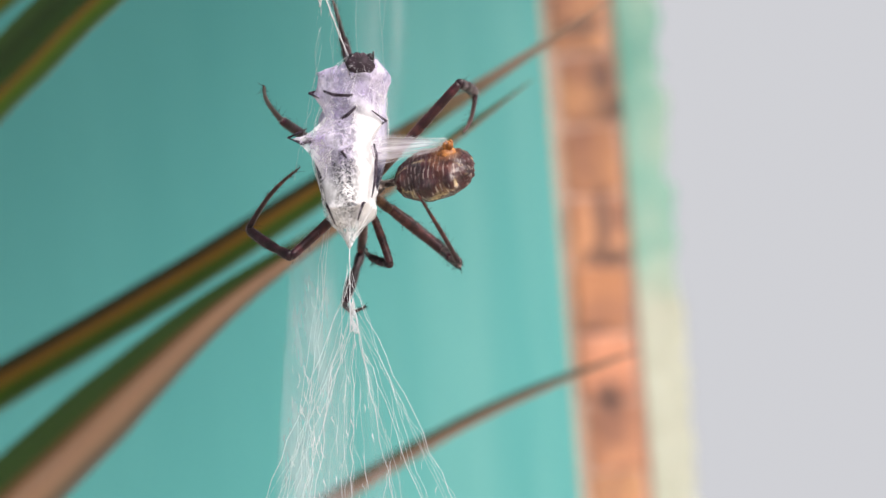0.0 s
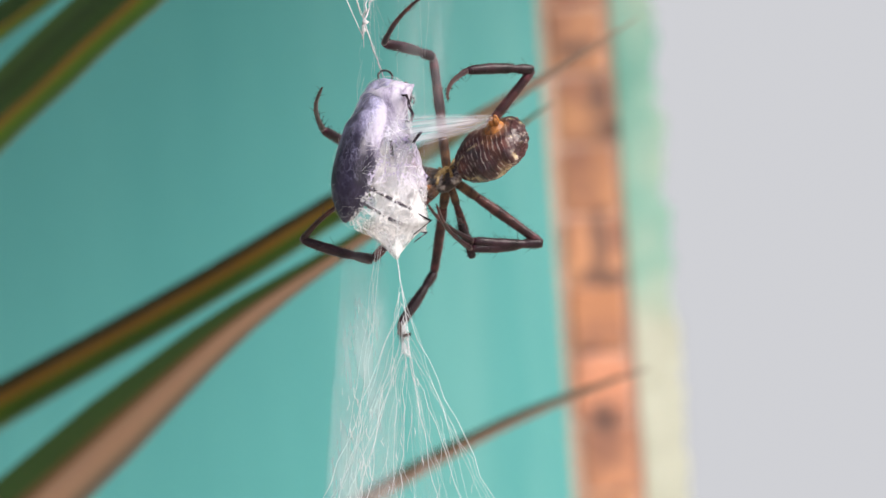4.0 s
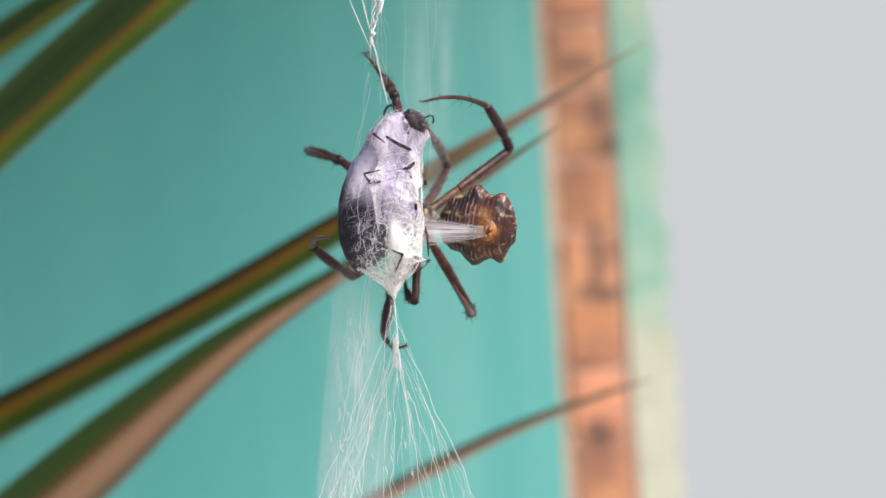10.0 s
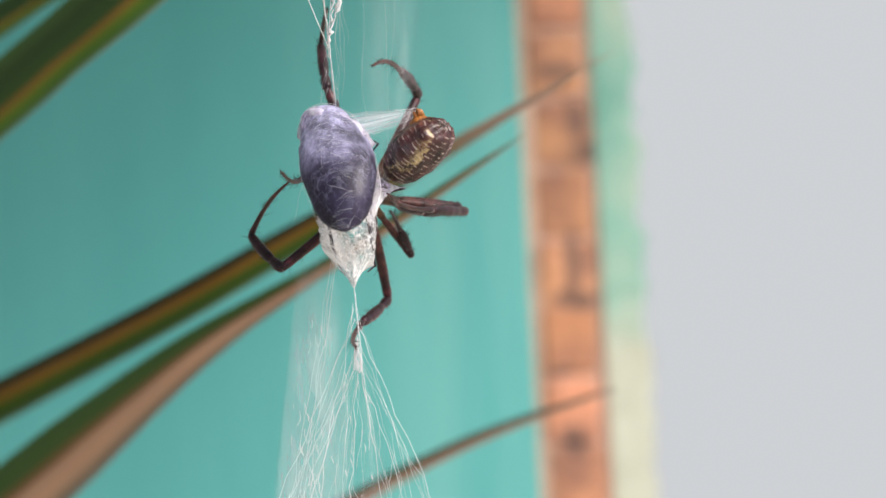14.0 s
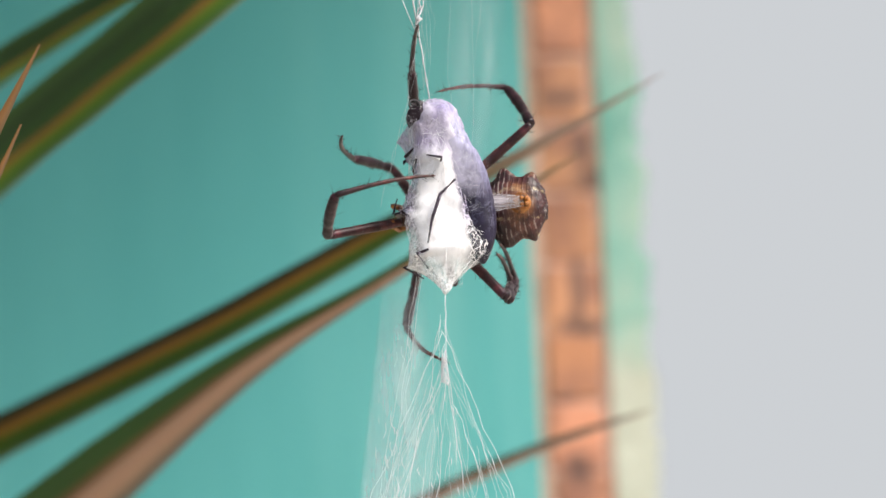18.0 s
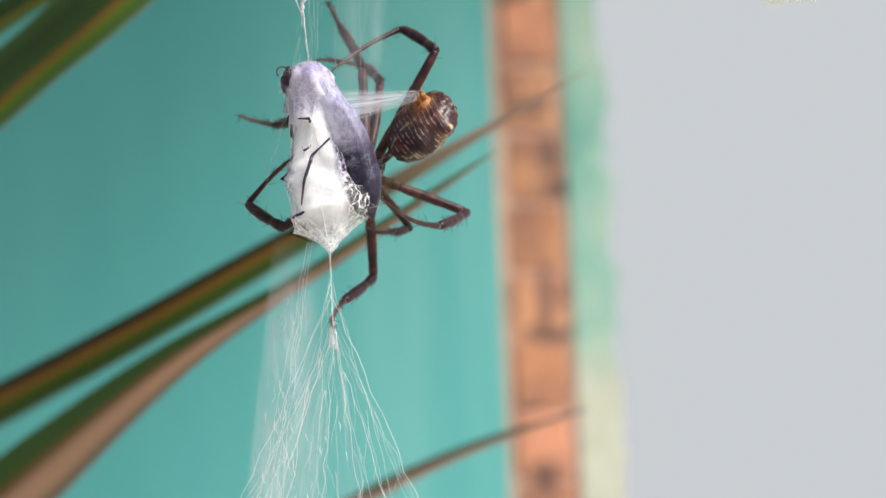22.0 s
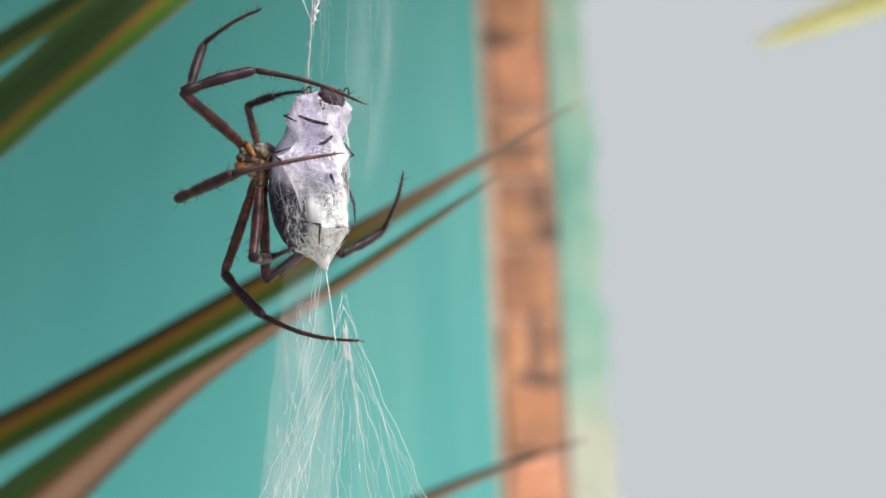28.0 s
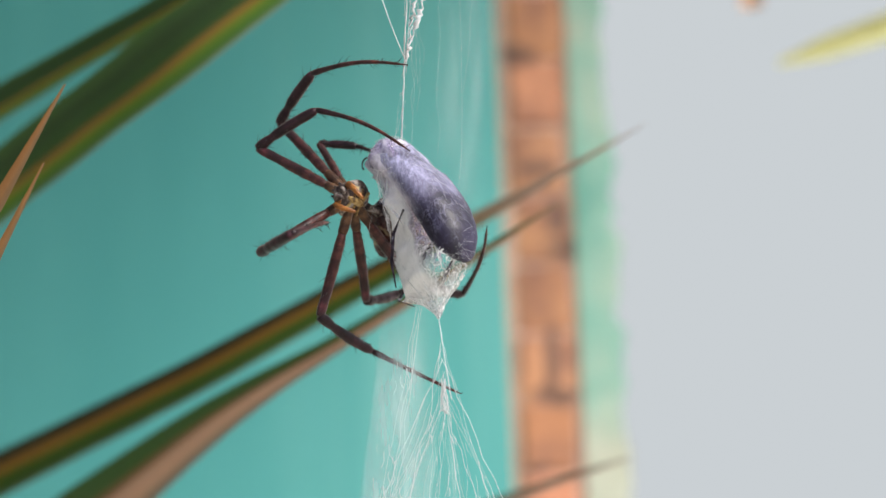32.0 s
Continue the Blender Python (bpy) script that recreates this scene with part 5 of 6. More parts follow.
    stance(8, (-5.4, 8.6, 3.2), (-6.1, -18.8), (0.1, 10, 6.5), (9.8, 5, 12.8), (-0.52, 0.07, 0.85),
           (-7.5, -0, 23.5, -11.1, 10.8, 30, -7.6, -8.2, 32), (4.4, 24.3, 20.8, 4.2, 15.5, 30.6, 0.5, -2.8, 25.1), (-14, 21.4, 12, -20.3, 10.2, 15.1, -8.7, -5.4, 14.1), (-11.2, -1.7, -3.2, -17.1, 9.7, -6.2, -16.2, -9.8, -6.7), (-2.2, 24.6, -3, -2.2, 15.8, -12.8, -5.8, -2.6, -18), (4.4, 17.9, -4.3, 4.1, 11.1, -2.6, 3.6, 2.4, 1.1), (17.3, 1.4, -1.3, 11.9, 13.4, -2.6, 2.9, -2.5, 4.1), (15.8, 0, -0.7, 11.4, 12.4, -2.1, 4.8, -5.2, 3))
    stance(9, (-6.9, 10.6, -4.8), (-6.4, -18.7), (0.2, 6, 10.6), (7.2, 4, 19.1), (-0.78, -0.14, 0.61),
           (-7.5, 17.7, 25.6, -9.6, 27.1, 34.6, -8.9, 7.8, 37.3), (6.9, 19.2, 27, 4.3, 7.4, 32.3, -1.5, -11.1, 34.5), (-17.1, 14.4, 15.4, -23, 25.7, 18.7, -18.3, 7.1, 22.1), (-11.6, 13.1, -3.9, -22.3, 6.8, 0.5, -15.7, -6.2, 13.5), (3.7, 14.9, -7.6, -2.1, 24.4, -14.8, -5.8, 5.5, -17.4), (8.2, 13.8, 2.1, 6, 8, 5.2, 3.7, -1, 7.1), (18.7, 14.7, 7.9, 12.7, 3.1, 5.6, 1.3, -12.5, 7.8), (17.3, 15.9, 8.9, 12.9, 28.1, 6.4, 4.4, 10.8, 9.5))
    stance(10, (-5.4, 9.8, 0.2), (-6.5, -15.3), (-1.4, 10, 6.4), (9.2, 5, 4.6), (-0.44, -0.89, -0.12),
           (-3.9, 5.9, 28.2, -6.2, 17.7, 33.6, -8.3, -1.6, 35.3), (15.5, 21.2, 18.1, 12.4, 11.8, 26.9, 0.6, -3.7, 26.1), (-14.7, 18.6, 18.2, -22.5, 28.5, 21.9, -15.1, 10.9, 18.2), (-13.6, 21.4, -2.8, -21.4, 12.6, 3.1, -15.5, -6, 4), (-6.7, 24.1, -3.9, -9.3, 17, -14.7, -4.5, -1.9, -15.3), (-2.7, 5, -7.7, -4.3, 11.8, -6.9, -4.3, 3.3, -2.6), (6.6, 19.9, -9.5, 7.2, 6.8, -11, 3.8, -11.4, -4.7), (3.9, 24.4, 15.2, 2.2, 13.1, 21.9, 0.4, -6.3, 22))
    stance(10.5, (-5.8, 15.1, -3.7), (-5, -12.2), (0.6, 10, 14.1), (6.4, 5, 22.5), (-0.8, -0.1, 0.55),
           (-3, 7, 33.4, -6.2, 18.1, 39.6, -6.9, -0.5, 39.3), (9, 21.1, 37, 0.1, 11, 42.1, -9.8, -4.6, 36.8), (-11.2, 20.5, 24.8, -19.4, 20.8, 28.8, -16.6, 2.3, 27.2), (-9.2, 9.4, -0.2, -19.7, 8.9, 4.1, -14.1, -7.5, 18.2), (9.3, 24.1, -0.9, 1.6, 15.6, -10.4, -4.8, -3.4, -13.1), (1, 11.3, 1.2, -1.2, 11.6, 1, -2.3, 3, 4.7), (18.9, 19.9, 14.7, 21.8, 6.9, 15.6, 7, -11.6, 2.7), (10.7, 22.7, 11, 2.5, 10.6, 14.3, -5.2, -8.2, 17.5))
    stance(11, (-5.7, 8.6, 1.1), (-6.5, -16.9), (1.9, 10, 2.3), (11.8, 5, 2.7), (-0.45, -0.89, 0.01),
           (-0.6, 8.2, 24.6, -2.4, 18.5, 32.7, -5.5, 0.7, 40.2), (18.3, 21, 15, 13.9, 10.2, 21.2, 2.4, -5.5, 19.8), (-8.5, 22.3, 11.8, -17, 13.1, 16.1, -18.8, -6.3, 16.7), (-8.4, -2.5, -6.8, -18.9, 5.2, -5, -8.6, -8.9, 3.7), (-2.1, 24.2, -8.3, -3.5, 14.2, -16.7, -7.6, -4.9, -18.3), (4.1, 17.6, -9.5, 1.2, 11.3, -10.6, -1, 2.6, -7.5), (13.3, 19.9, -11.2, 13.5, 7, -13.6, 9.6, -11.7, -9.4), (8.1, 21, 17.3, 8, 8.2, 20.4, 1.3, -10.1, 19.9))
    stance(11.5, (-11.6, 12, -4.1), (-11.4, -14), (1.3, 8, 12.7), (0.1, 4.5, 21.6), (-0.8, -0.45, -0.1),
           (12, 12.4, 31.7, 3.2, 20.9, 43.5, -14.8, 3, 44.4), (3.3, 18.4, 40.9, -11, 7.8, 35, -17.6, -8.8, 19.6), (7, 20.6, 31, -0.1, 21.9, 34.1, -10.9, 2.6, 27), (-1, 7.3, 12, -12.5, 5.2, 13.2, -22.9, -10.2, 14), (14, 20.4, -1.4, 0.8, 11.5, -10.9, -13.1, -6.8, -17.8), (7, 15.6, 3.1, 2.1, 12.4, 1.9, -1.2, 3.8, 3.8), (15.2, 17.4, 13.7, 5.7, 7.1, 5.3, -9.2, -8.6, 3.2), (14.8, 18.6, 4.8, 0.5, 6.8, -0.3, -9, -10, 6.2))
    stance(12, (-5.7, 12.9, -1.9), (-5.9, -17), (8.1, 6, 11.9), (15, 4, 20), (-0.75, 0.03, 0.66),
           (9.6, 16.6, 30, 5, 23.2, 40.5, -2.2, 5.3, 43.7), (19.1, 15.7, 30.9, 13.5, 5.3, 36.8, 5.7, -12, 32.3), (-4.6, 18.9, 15, -10.4, 30.7, 16.7, -13.6, 11.5, 15.3), (8.4, 17.1, 27.5, 6.2, 5.1, 32.4, -2, -11.6, 26.6), (9.7, 16.6, -5.1, 1.2, 8.8, -11.6, -5.9, -8.6, -16.7), (17.4, 13.6, 4.5, 10.5, 13.5, 3.3, 6.1, 5.1, 4), (26.2, 14.9, 7.7, 15.5, 7.2, 7, 1.9, -5.5, 13.1), (24.8, 16.2, 8.7, 17.3, 5.5, 6.4, 5.6, -9.9, 4.2))
    stance(13, (-5.5, 10.9, -0.2), (-5.5, -17), (-5.4, 11, 6.3), (9.3, 6.3, 4.4), (-0.31, -0.95, -0.05),
           (-5, 5.6, 27.8, -8.3, 17, 33.6, -3, 0.5, 42.7), (13.4, 7.7, 23, 7, 15, 32, -5.5, 0.4, 28.9), (-10.8, 25.7, 13, -20.2, 22.1, 21.4, -16.8, 3.6, 26.6), (-21.6, 0.9, 2.8, -21.9, -10.4, 9.6, -6.7, 0, 15.9), (-11.1, 23.2, -7.9, -12.6, 12.6, -15.6, -3.7, -4.7, -16.9), (-3, 16.3, -7.5, -0.6, 9.8, -6.9, 3.1, 3.4, -0.8), (-1.3, 22.4, -9.5, 6.8, 12.3, -12, 11.5, -2.9, -0.8), (-1.9, 22.9, -8.4, 0.8, 10.1, -10, 3.8, -8, -3.6))
    stance(14, (-6, 11.1, -4.1), (-5.3, -16), (-2.5, 9, 10.4), (7.2, 4, 17.9), (-0.55, 0.15, 0.82),
           (-9, 14.3, 31, -10.4, 22.7, 41, -7.5, 3.7, 43.8), (6.9, 20.3, 28.5, 4.7, 8.2, 33.1, 0.1, -10.7, 31), (-11.1, 23.4, 14.9, -14.5, 10.6, 14.6, -16.4, -8.8, 14.9), (-17.5, 2.5, -1.3, -24.3, 12, 4.8, -15.1, -3, 13.2), (-0.1, 18.5, -7.5, -4.6, 6.9, -12.1, -4.7, -12.3, -15), (4.2, 16.5, 0.4, 2.8, 11.6, 5.1, 1.6, 2.6, 7.9), (14.4, 19.6, 7.6, 8.6, 7.7, 7.6, 1.1, -10.1, 10.2), (13.1, 20.4, 8.6, 6.5, 9.1, 7.1, 2, -9.8, 9.3))
    stance(14.5, (-6.4, 11, -4.0), (-5.3, -15.4), (6.6, 9.1, 13.2), (10.8, 4.2, 9.6), (-0.65, -0.7, 0.15),
           (-7.3, 15.4, 29.6, -8.5, 20.8, 38.6, -5.9, 1.8, 42.1), (13.9, 20.8, 26.6, 7.5, 8.5, 32.1, -3.2, -10.3, 25.8), (-10.8, 23.6, 13.4, -18.8, 11.2, 21.6, -17.6, -7.1, 27.5), (-20.6, 4.8, 2.2, -24.3, 11.3, 9.2, -6.4, -3.3, 15.6), (-9.4, 19.4, -13.8, -9.3, 8.3, -15.8, -4.5, -10.7, -17.5), (0.3, 14.7, -4, 1.9, 11.5, -4, 2.6, 2.5, 1), (6.8, 17.4, -4.4, 10.6, 9.2, -7.2, 9.4, -8.8, 2.9), (7.3, 18, -5, 11, 10.3, -7.6, 9.6, -8.6, 2.4))
    stance(16.5, (-6.1, 15.5, -3.7), (-4.8, -12.1), (-0.2, 9.8, 10.4), (9.6, 4.8, 9.1), (-0.9, -0.3, -0.1),
           (-9.6, 20.4, 34.9, -9.5, 11.9, 39.1, -8.3, -7, 41), (13, 22.9, 27.1, 8.6, 10.2, 31.2, -1.8, -8.7, 25.3), (-11.1, 24.4, 16.3, -18.1, 14.2, 21.9, -15.1, 0.6, 22.9), (-24.9, 15.3, 5.9, -23.8, 7.9, 13.3, -5.1, -4.6, 16.6), (-9.2, 23.4, -11.8, -9, 15, -13.6, -3.4, -3, -12.3), (3.6, 6.1, -2.4, 2.7, 11, -0.1, 3, 1.8, 1.9), (9.8, 6.9, -4.3, 10, 16.2, -0.3, 6.8, -2.6, 3), (10.4, 6.6, -5, 12.2, 16.1, -1.9, 9.2, -3, 0))
    stance(17, (-6, 16.6, -4.1), (-4.9, -9.9), (-11.7, 10, 12.2), (2.8, 5, 13.3), (-0.33, -0.88, 0.33),
           (-11.5, 21.5, 29.4, -11.1, 10, 35.9, -10.7, -8.9, 40.8), (2.8, 23.3, 21.9, 3.3, 10.5, 25.2, -1.6, -8.3, 24.2), (-17.5, 24.6, 18.9, -24.7, 14.8, 23.9, -10.8, 2.3, 18.6), (-27.5, 17.6, 2.6, -31.3, 7.2, 9.8, -17.5, -4.9, 16.5), (-12, 24.3, 1.2, -12.4, 16.4, -9.3, -4.2, -1.3, -10.7), (-8.4, 4.3, -1.1, -9.2, 11, 0.8, -8.6, 1.7, 2.6), (1.5, 4.6, -3.4, 0.8, 17.7, -1.7, -1.8, -1.3, 2.1), (1.1, 4.2, -2.9, 1.3, 17.4, -1.7, -1.4, -1.8, 0.2))
    stance(17.5, (-0.5, 14, -3.2), (-0.1, -13.4), (9, 10.5, 15.1), (10.6, 5.5, 25.4), (-0.92, -0.2, 0.1),
           (14.7, 21.6, 35.5, 9.2, 11.1, 40.1, 1.1, -7.8, 40.7), (18, 15.9, 38, 12.7, 14.2, 41.3, -1.5, -2.1, 32.4), (3.5, 24.8, 23.2, -4.3, 15, 27, 2.5, -0.9, 25.3), (15, 9.4, 13.2, 3.8, -1.7, 10.3, -9.8, -3.9, 9.8), (21, 24.8, -1.2, 15.7, 16.5, -10.7, 0.2, -1, -14.9), (12.6, 3.8, 2.9, 12.1, 10.6, 4.4, 12, 1.2, 6.2), (22.5, 5.4, -0.4, 23.4, 18.2, 2.3, 20.2, -0.4, 7.2), (13.7, 4.2, -0.3, 6.4, 17.1, -4.9, 1.3, -1.7, -2.7))
    stance(18, (-5.4, 10, -0.3), (-5.3, -18.2), (-7.1, 11, 7.3), (7.5, 6, 7.9), (-0.33, -0.93, 0.14),
           (-8.1, 21.8, 25.3, -8.5, 12.2, 34.4, -7.2, -6.7, 38.8), (12.6, 8.4, 23.3, 9.3, 18, 31.8, -4.1, 4.1, 29.2), (-12.2, 25.1, 16.7, -20.7, 15.3, 19.3, -21, -4.1, 21.3), (-23.6, 1.1, 4.5, -22.2, -10.7, 10.2, -4.7, -2.9, 13.7), (-9.4, 25.3, -3.4, -11.8, 16.6, -13, -4.6, -0.7, -18.6), (-3.2, 3.2, -3.8, -3.4, 10.1, -2.7, -4.1, 0.8, -0.8), (6.7, 6.3, -8.1, 9.2, 18.7, -4.3, 5.3, 0.6, 1.6), (5.7, 4.1, -7.2, 8.4, 16.9, -5.3, 4.6, -1.6, -0.2))
    stance(19, (-5.4, 14.4, -1.2), (-4.4, -14.5), (7.1, 6, 14.5), (13.4, 4, 20.9), (-0.70, 0.04, 0.71),
           (1, 14.7, 33.2, -3.4, 20.3, 44.3, -4.9, 0.9, 44.9), (16.4, 16.9, 33, 9.2, 6.2, 35.7, -0.3, -8.4, 27), (-6.9, 16.6, 22.5, -14.4, 27.3, 24.4, -19.3, 8.4, 24), (5.2, 19.7, 25.8, 4.1, 8.3, 32.3, 0.7, -10.4, 28), (4.2, 12.5, -5.3, -1.6, 23.1, -10.7, -4.3, 4.3, -15.3), (10.9, 13.7, 3.2, 5.9, 8.8, 3, 2.6, -0.1, 2.8), (23.4, 14.8, 5.5, 18.7, 2.4, 5.7, 13.4, -16.3, 6.6), (22.6, 15.2, 5.8, 19, 27.8, 7.8, 12.4, 9.6, 10.5))
    stance(20, (-5.5, 15.4, -1.8), (-4.7, -13.2), (-3, 11, 15.5), (9.9, 6, 16.9), (-0.37, -0.93, 0.04),
           (-2.4, 17.9, 36.3, -3.9, 27.7, 45.1, -4.7, 8.2, 45.7), (15.1, 4.8, 31.5, 9.3, 13.9, 39, -4.7, 2.1, 32.1), (-8.8, 24.8, 25.2, -16.4, 14, 24.9, -19.7, -5.1, 22.4), (-17.6, 1.3, 7, -26.6, 9.9, 11.3, -19.3, -7.1, 17.6), (-6.5, 22.1, -0.8, -9.2, 12.5, -9.5, -3.9, -5.7, -13.8), (0.1, 5, 2.3, -1, 11.9, 3, -1.4, 2.6, 4.6), (7.9, 3.9, -0.9, 9.3, 16.5, 2.8, 4.5, -2.1, 6), (4, 21.6, 30.5, 3.1, 8.7, 33, -0.2, -9.8, 27.6))
    stance(21, (-4.8, 14.3, 0), (-4.3, -12.1), (-5.3, 10, 10.7), (6.7, 5, 12.1), (-0.39, -0.80, 0.46),
           (-8.6, 16.3, 31.6, -9.3, 23, 42.9, -9.4, 3.7, 45.7), (8.5, 23.1, 22.1, 11.1, 12, 28.8, 7.3, -7.1, 28.6), (-16.9, 22.3, 18.8, -22.6, 11.9, 24.6, -20.4, -7.1, 28.5), (-21.1, 18.1, 1.7, -27.9, 8, 6.8, -14.4, -4.1, 13.8), (-9.5, 24.3, 0.4, -11.1, 15.6, -9.4, -3.3, -1.6, -14.1), (-5.5, 17.7, -1.1, -6.3, 10.8, -0.6, -6.9, 1.5, 1.1), (1.1, 22.8, -2.1, 5.2, 10.4, -4.6, 3.2, -6.7, 4.5), (1.9, 21.8, -2.7, 4.3, 8.9, -4.2, 3.3, -9.9, 1.2))
    stance(21.5, (-2.3, 9.8, -6.1), (-1.1, -16.9), (8.6, 9.5, 10.2), (15.9, 4.5, 15.6), (-0.95, -0.1, -0.25),
           (8.2, 16.6, 24.8, 3.2, 23.8, 37.7, -4.1, 4.4, 43.7), (18.9, 14.5, 33.2, 7.1, 13.9, 37.2, -7.2, -1.2, 24.1), (12.3, 21.1, 25.3, 6.4, 21.6, 28.9, 0.1, 2.7, 24), (0.5, 8.4, -4.7, -13.3, 8.1, -0.2, -8.6, -4.3, 11.2), (14.6, 21.9, -8.1, 8.3, 12.1, -17.1, -1, -6, -18.5), (11.8, 17.6, 0.2, 10, 11.2, -0.7, 7.2, 2.5, 0.6), (22.6, 20.1, 3.5, 15.7, 8.1, 3.7, 4.4, -8.6, 3.8), (17, 19.8, -0.1, 11.5, 19, -1.7, 4.1, 0.9, 1.3))
    stance(22, (-5.8, 15.7, -4), (-4.4, -12.9), (2.5, 9, 13.7), (12.7, 4, 21.1), (-0.65, -0.54, 0.53),
           (2.3, 16.8, 34, -1.5, 24.6, 44, -3, 5.1, 44.5), (15.7, 5.9, 35.1, 9.9, 15.8, 41.8, -2.8, 4.6, 32.1), (-9.1, 19.8, 24.6, -15.5, 31.2, 26.7, -20.9, 12.4, 26.1), (-11.2, -1.3, 4.7, -19.2, 8.2, 9.3, -6.8, -4.5, 17.4), (2.7, 19.5, -3.6, -2.7, 8.7, -8.9, -3.6, -10.3, -13.3), (9.2, 17.6, 5.4, 6.2, 11.6, 3.2, 1.4, 3.5, 4.1), (20.2, 17.4, 7, 14.7, 5.8, 3.6, 4.8, -10.4, 7.7), (5.5, 17.8, 31.6, 2.2, 29.1, 37.6, -6.5, 11.7, 35.6))
    stance(23, (-5.6, 19.9, -3.2), (-3.8, -6.9), (-1.7, 11, 12.8), (12.7, 5.1, 13.3), (-0.38, -0.92, 0.07),
           (-7.6, 7.9, 34.2, -8, 17.9, 42.8, -8, -1.4, 45.2), (13.4, 23.7, 23.5, 12.7, 12, 29.7, 9.2, -7, 32), (-11.8, 23.7, 21.8, -15.8, 13.5, 29.3, -9.4, -4.3, 34), (-17.6, 2.4, 4.9, -19.7, -9.3, 10.5, -4.7, -0.9, 19.7), (-1.5, 24.9, 0.7, -2.4, 13.6, -6.2, -5.1, -5.5, -9.1), (3.6, 6.1, -0.4, 4.7, 12.5, 2.3, 6.8, 4.5, 7), (14.9, 10.2, -0.8, 18.4, 22.6, 2.1, 13.6, 4.1, 6), (14.7, 10.3, -0.3, 17.7, 23.1, 1.2, 13, 4.5, 4.5))
    stance(23.1, (-6.3, 20, -3.2), (-4.5, -6.8), (-2.4, 11, 13), (11.9, 5.1, 13.4), (-0.38, -0.92, 0.07),
           (-8.3, 7.9, 34.3, -8.8, 17.9, 43, -8.7, -1.5, 45.3), (12.7, 23.7, 23.6, 11.9, 12, 29.8, 8.5, -7, 32.1), (-12.6, 23.6, 21.9, -16.5, 13.5, 29.4, -10.1, -4.3, 34.1), (-18.3, 2.4, 5, -20.4, -9.3, 10.6, -5.4, -0.9, 19.8), (-2.3, 24.9, 0.8, -3.1, 13.6, -6, -5.9, -5.4, -9), (2.8, 6.1, -0.2, 3.9, 12.5, 2.4, 6, 4.5, 7.1), (14.2, 10.3, -0.7, 17.7, 22.6, 2.3, 12.9, 4.1, 6.1), (14, 10.3, -0.2, 16.9, 23.1, 1.3, 12.3, 4.5, 4.6))
    stance(23.3, (-6.7, 18.1, -4.2), (-5.4, -9.5), (-2.3, -11, 26.5), (-11.8, -9, 26.1), (-0.21, -0.98, 0.03),
           (-2.9, 3.8, 36.6, -4.7, 14.9, 43.4, -6.4, -4.5, 44.6), (2.1, 3.9, 36.5, 9, 14.4, 40.7, 12.7, -4.7, 40), (-8.5, 3.8, 22.7, -13.1, 15.4, 18.3, -7.9, -2.3, 11.9), (-10.7, 2.3, 17.5, -19.4, 12, 15, -12.6, -5.9, 10.8), (2.3, 3.5, 17.2, 4.3, 13.6, 8.9, 0.2, 4.4, -7.8), (-3.6, -1.1, 19.8, -3.7, 5.6, 17.7, -3, -2.5, 12.7), (5.4, 3.5, 20.1, 11.3, 15.3, 19.4, 16.7, -3.3, 17.7), (7.8, 3.3, 28, 14.8, 14.4, 28.8, 17.4, -1.3, 17.4))
    stance(23.6, (-3.9, 12.4, -5.3), (-1.9, -14.8), (-15.3, 8, 12.4), (-0.1, 10.8, 11.1), (0.19, -0.97, 0.13),
           (-21.2, 20.8, 26.5, -20, 18, 39.3, -11.2, 0.8, 42.3), (-4.7, 22.6, 20.6, 0, 35, 20.9, 1.5, 15.9, 17.3), (-26.4, -5.6, 16.2, -24.1, -14.8, 25.4, -9.3, -2.2, 27.2), (-28.3, -0.2, -0.2, -29.1, -12.5, 4.7, -13.7, -4.3, 13.4), (-16.2, 7.9, -9.1, -12.2, 16.5, -18.3, 0.6, 1.8, -17.9), (-10.9, 15.5, 23.6, -9.7, 8.7, 24.1, -5.6, 0.1, 23.5), (-5.1, 8.1, -6.6, 3.8, 17.5, -4, 4.5, 3, 9), (-18.3, -6.9, 15.2, -16.1, 6.1, 15.8, -6, -10.5, 13.6))
    stance(24, (-6.5, 14, -5.3), (-4.5, -13.2), (-17.9, 8, 14.1), (-2.8, 10.8, 12.8), (0.19, -0.97, 0.13),
           (-23.9, 20.7, 28.3, -22.7, 17.7, 41.1, -13.9, 0.6, 44), (-7.4, 22.6, 22.5, -2.7, 35, 22.9, -1.1, 15.9, 19.1), (-29, -5.7, 17.8, -26.7, -14.9, 26.9, -12, -2.3, 28.8), (-30.9, -0.1, 1.4, -31.7, -12.4, 6.1, -16.3, -4.3, 15), (-18.8, 8.1, -7.4, -14.9, 16.7, -16.6, -2, 2.1, -16.4), (-13.6, 15.5, 25.4, -12.4, 8.6, 25.8, -8.2, 0, 25.1), (-7.8, 8.3, -4.9, 1.1, 17.6, -2.3, 1.9, 3, 10.7), (-20.9, -6.8, 16.8, -18.7, 6.2, 17.5, -8.6, -10.4, 15.1))
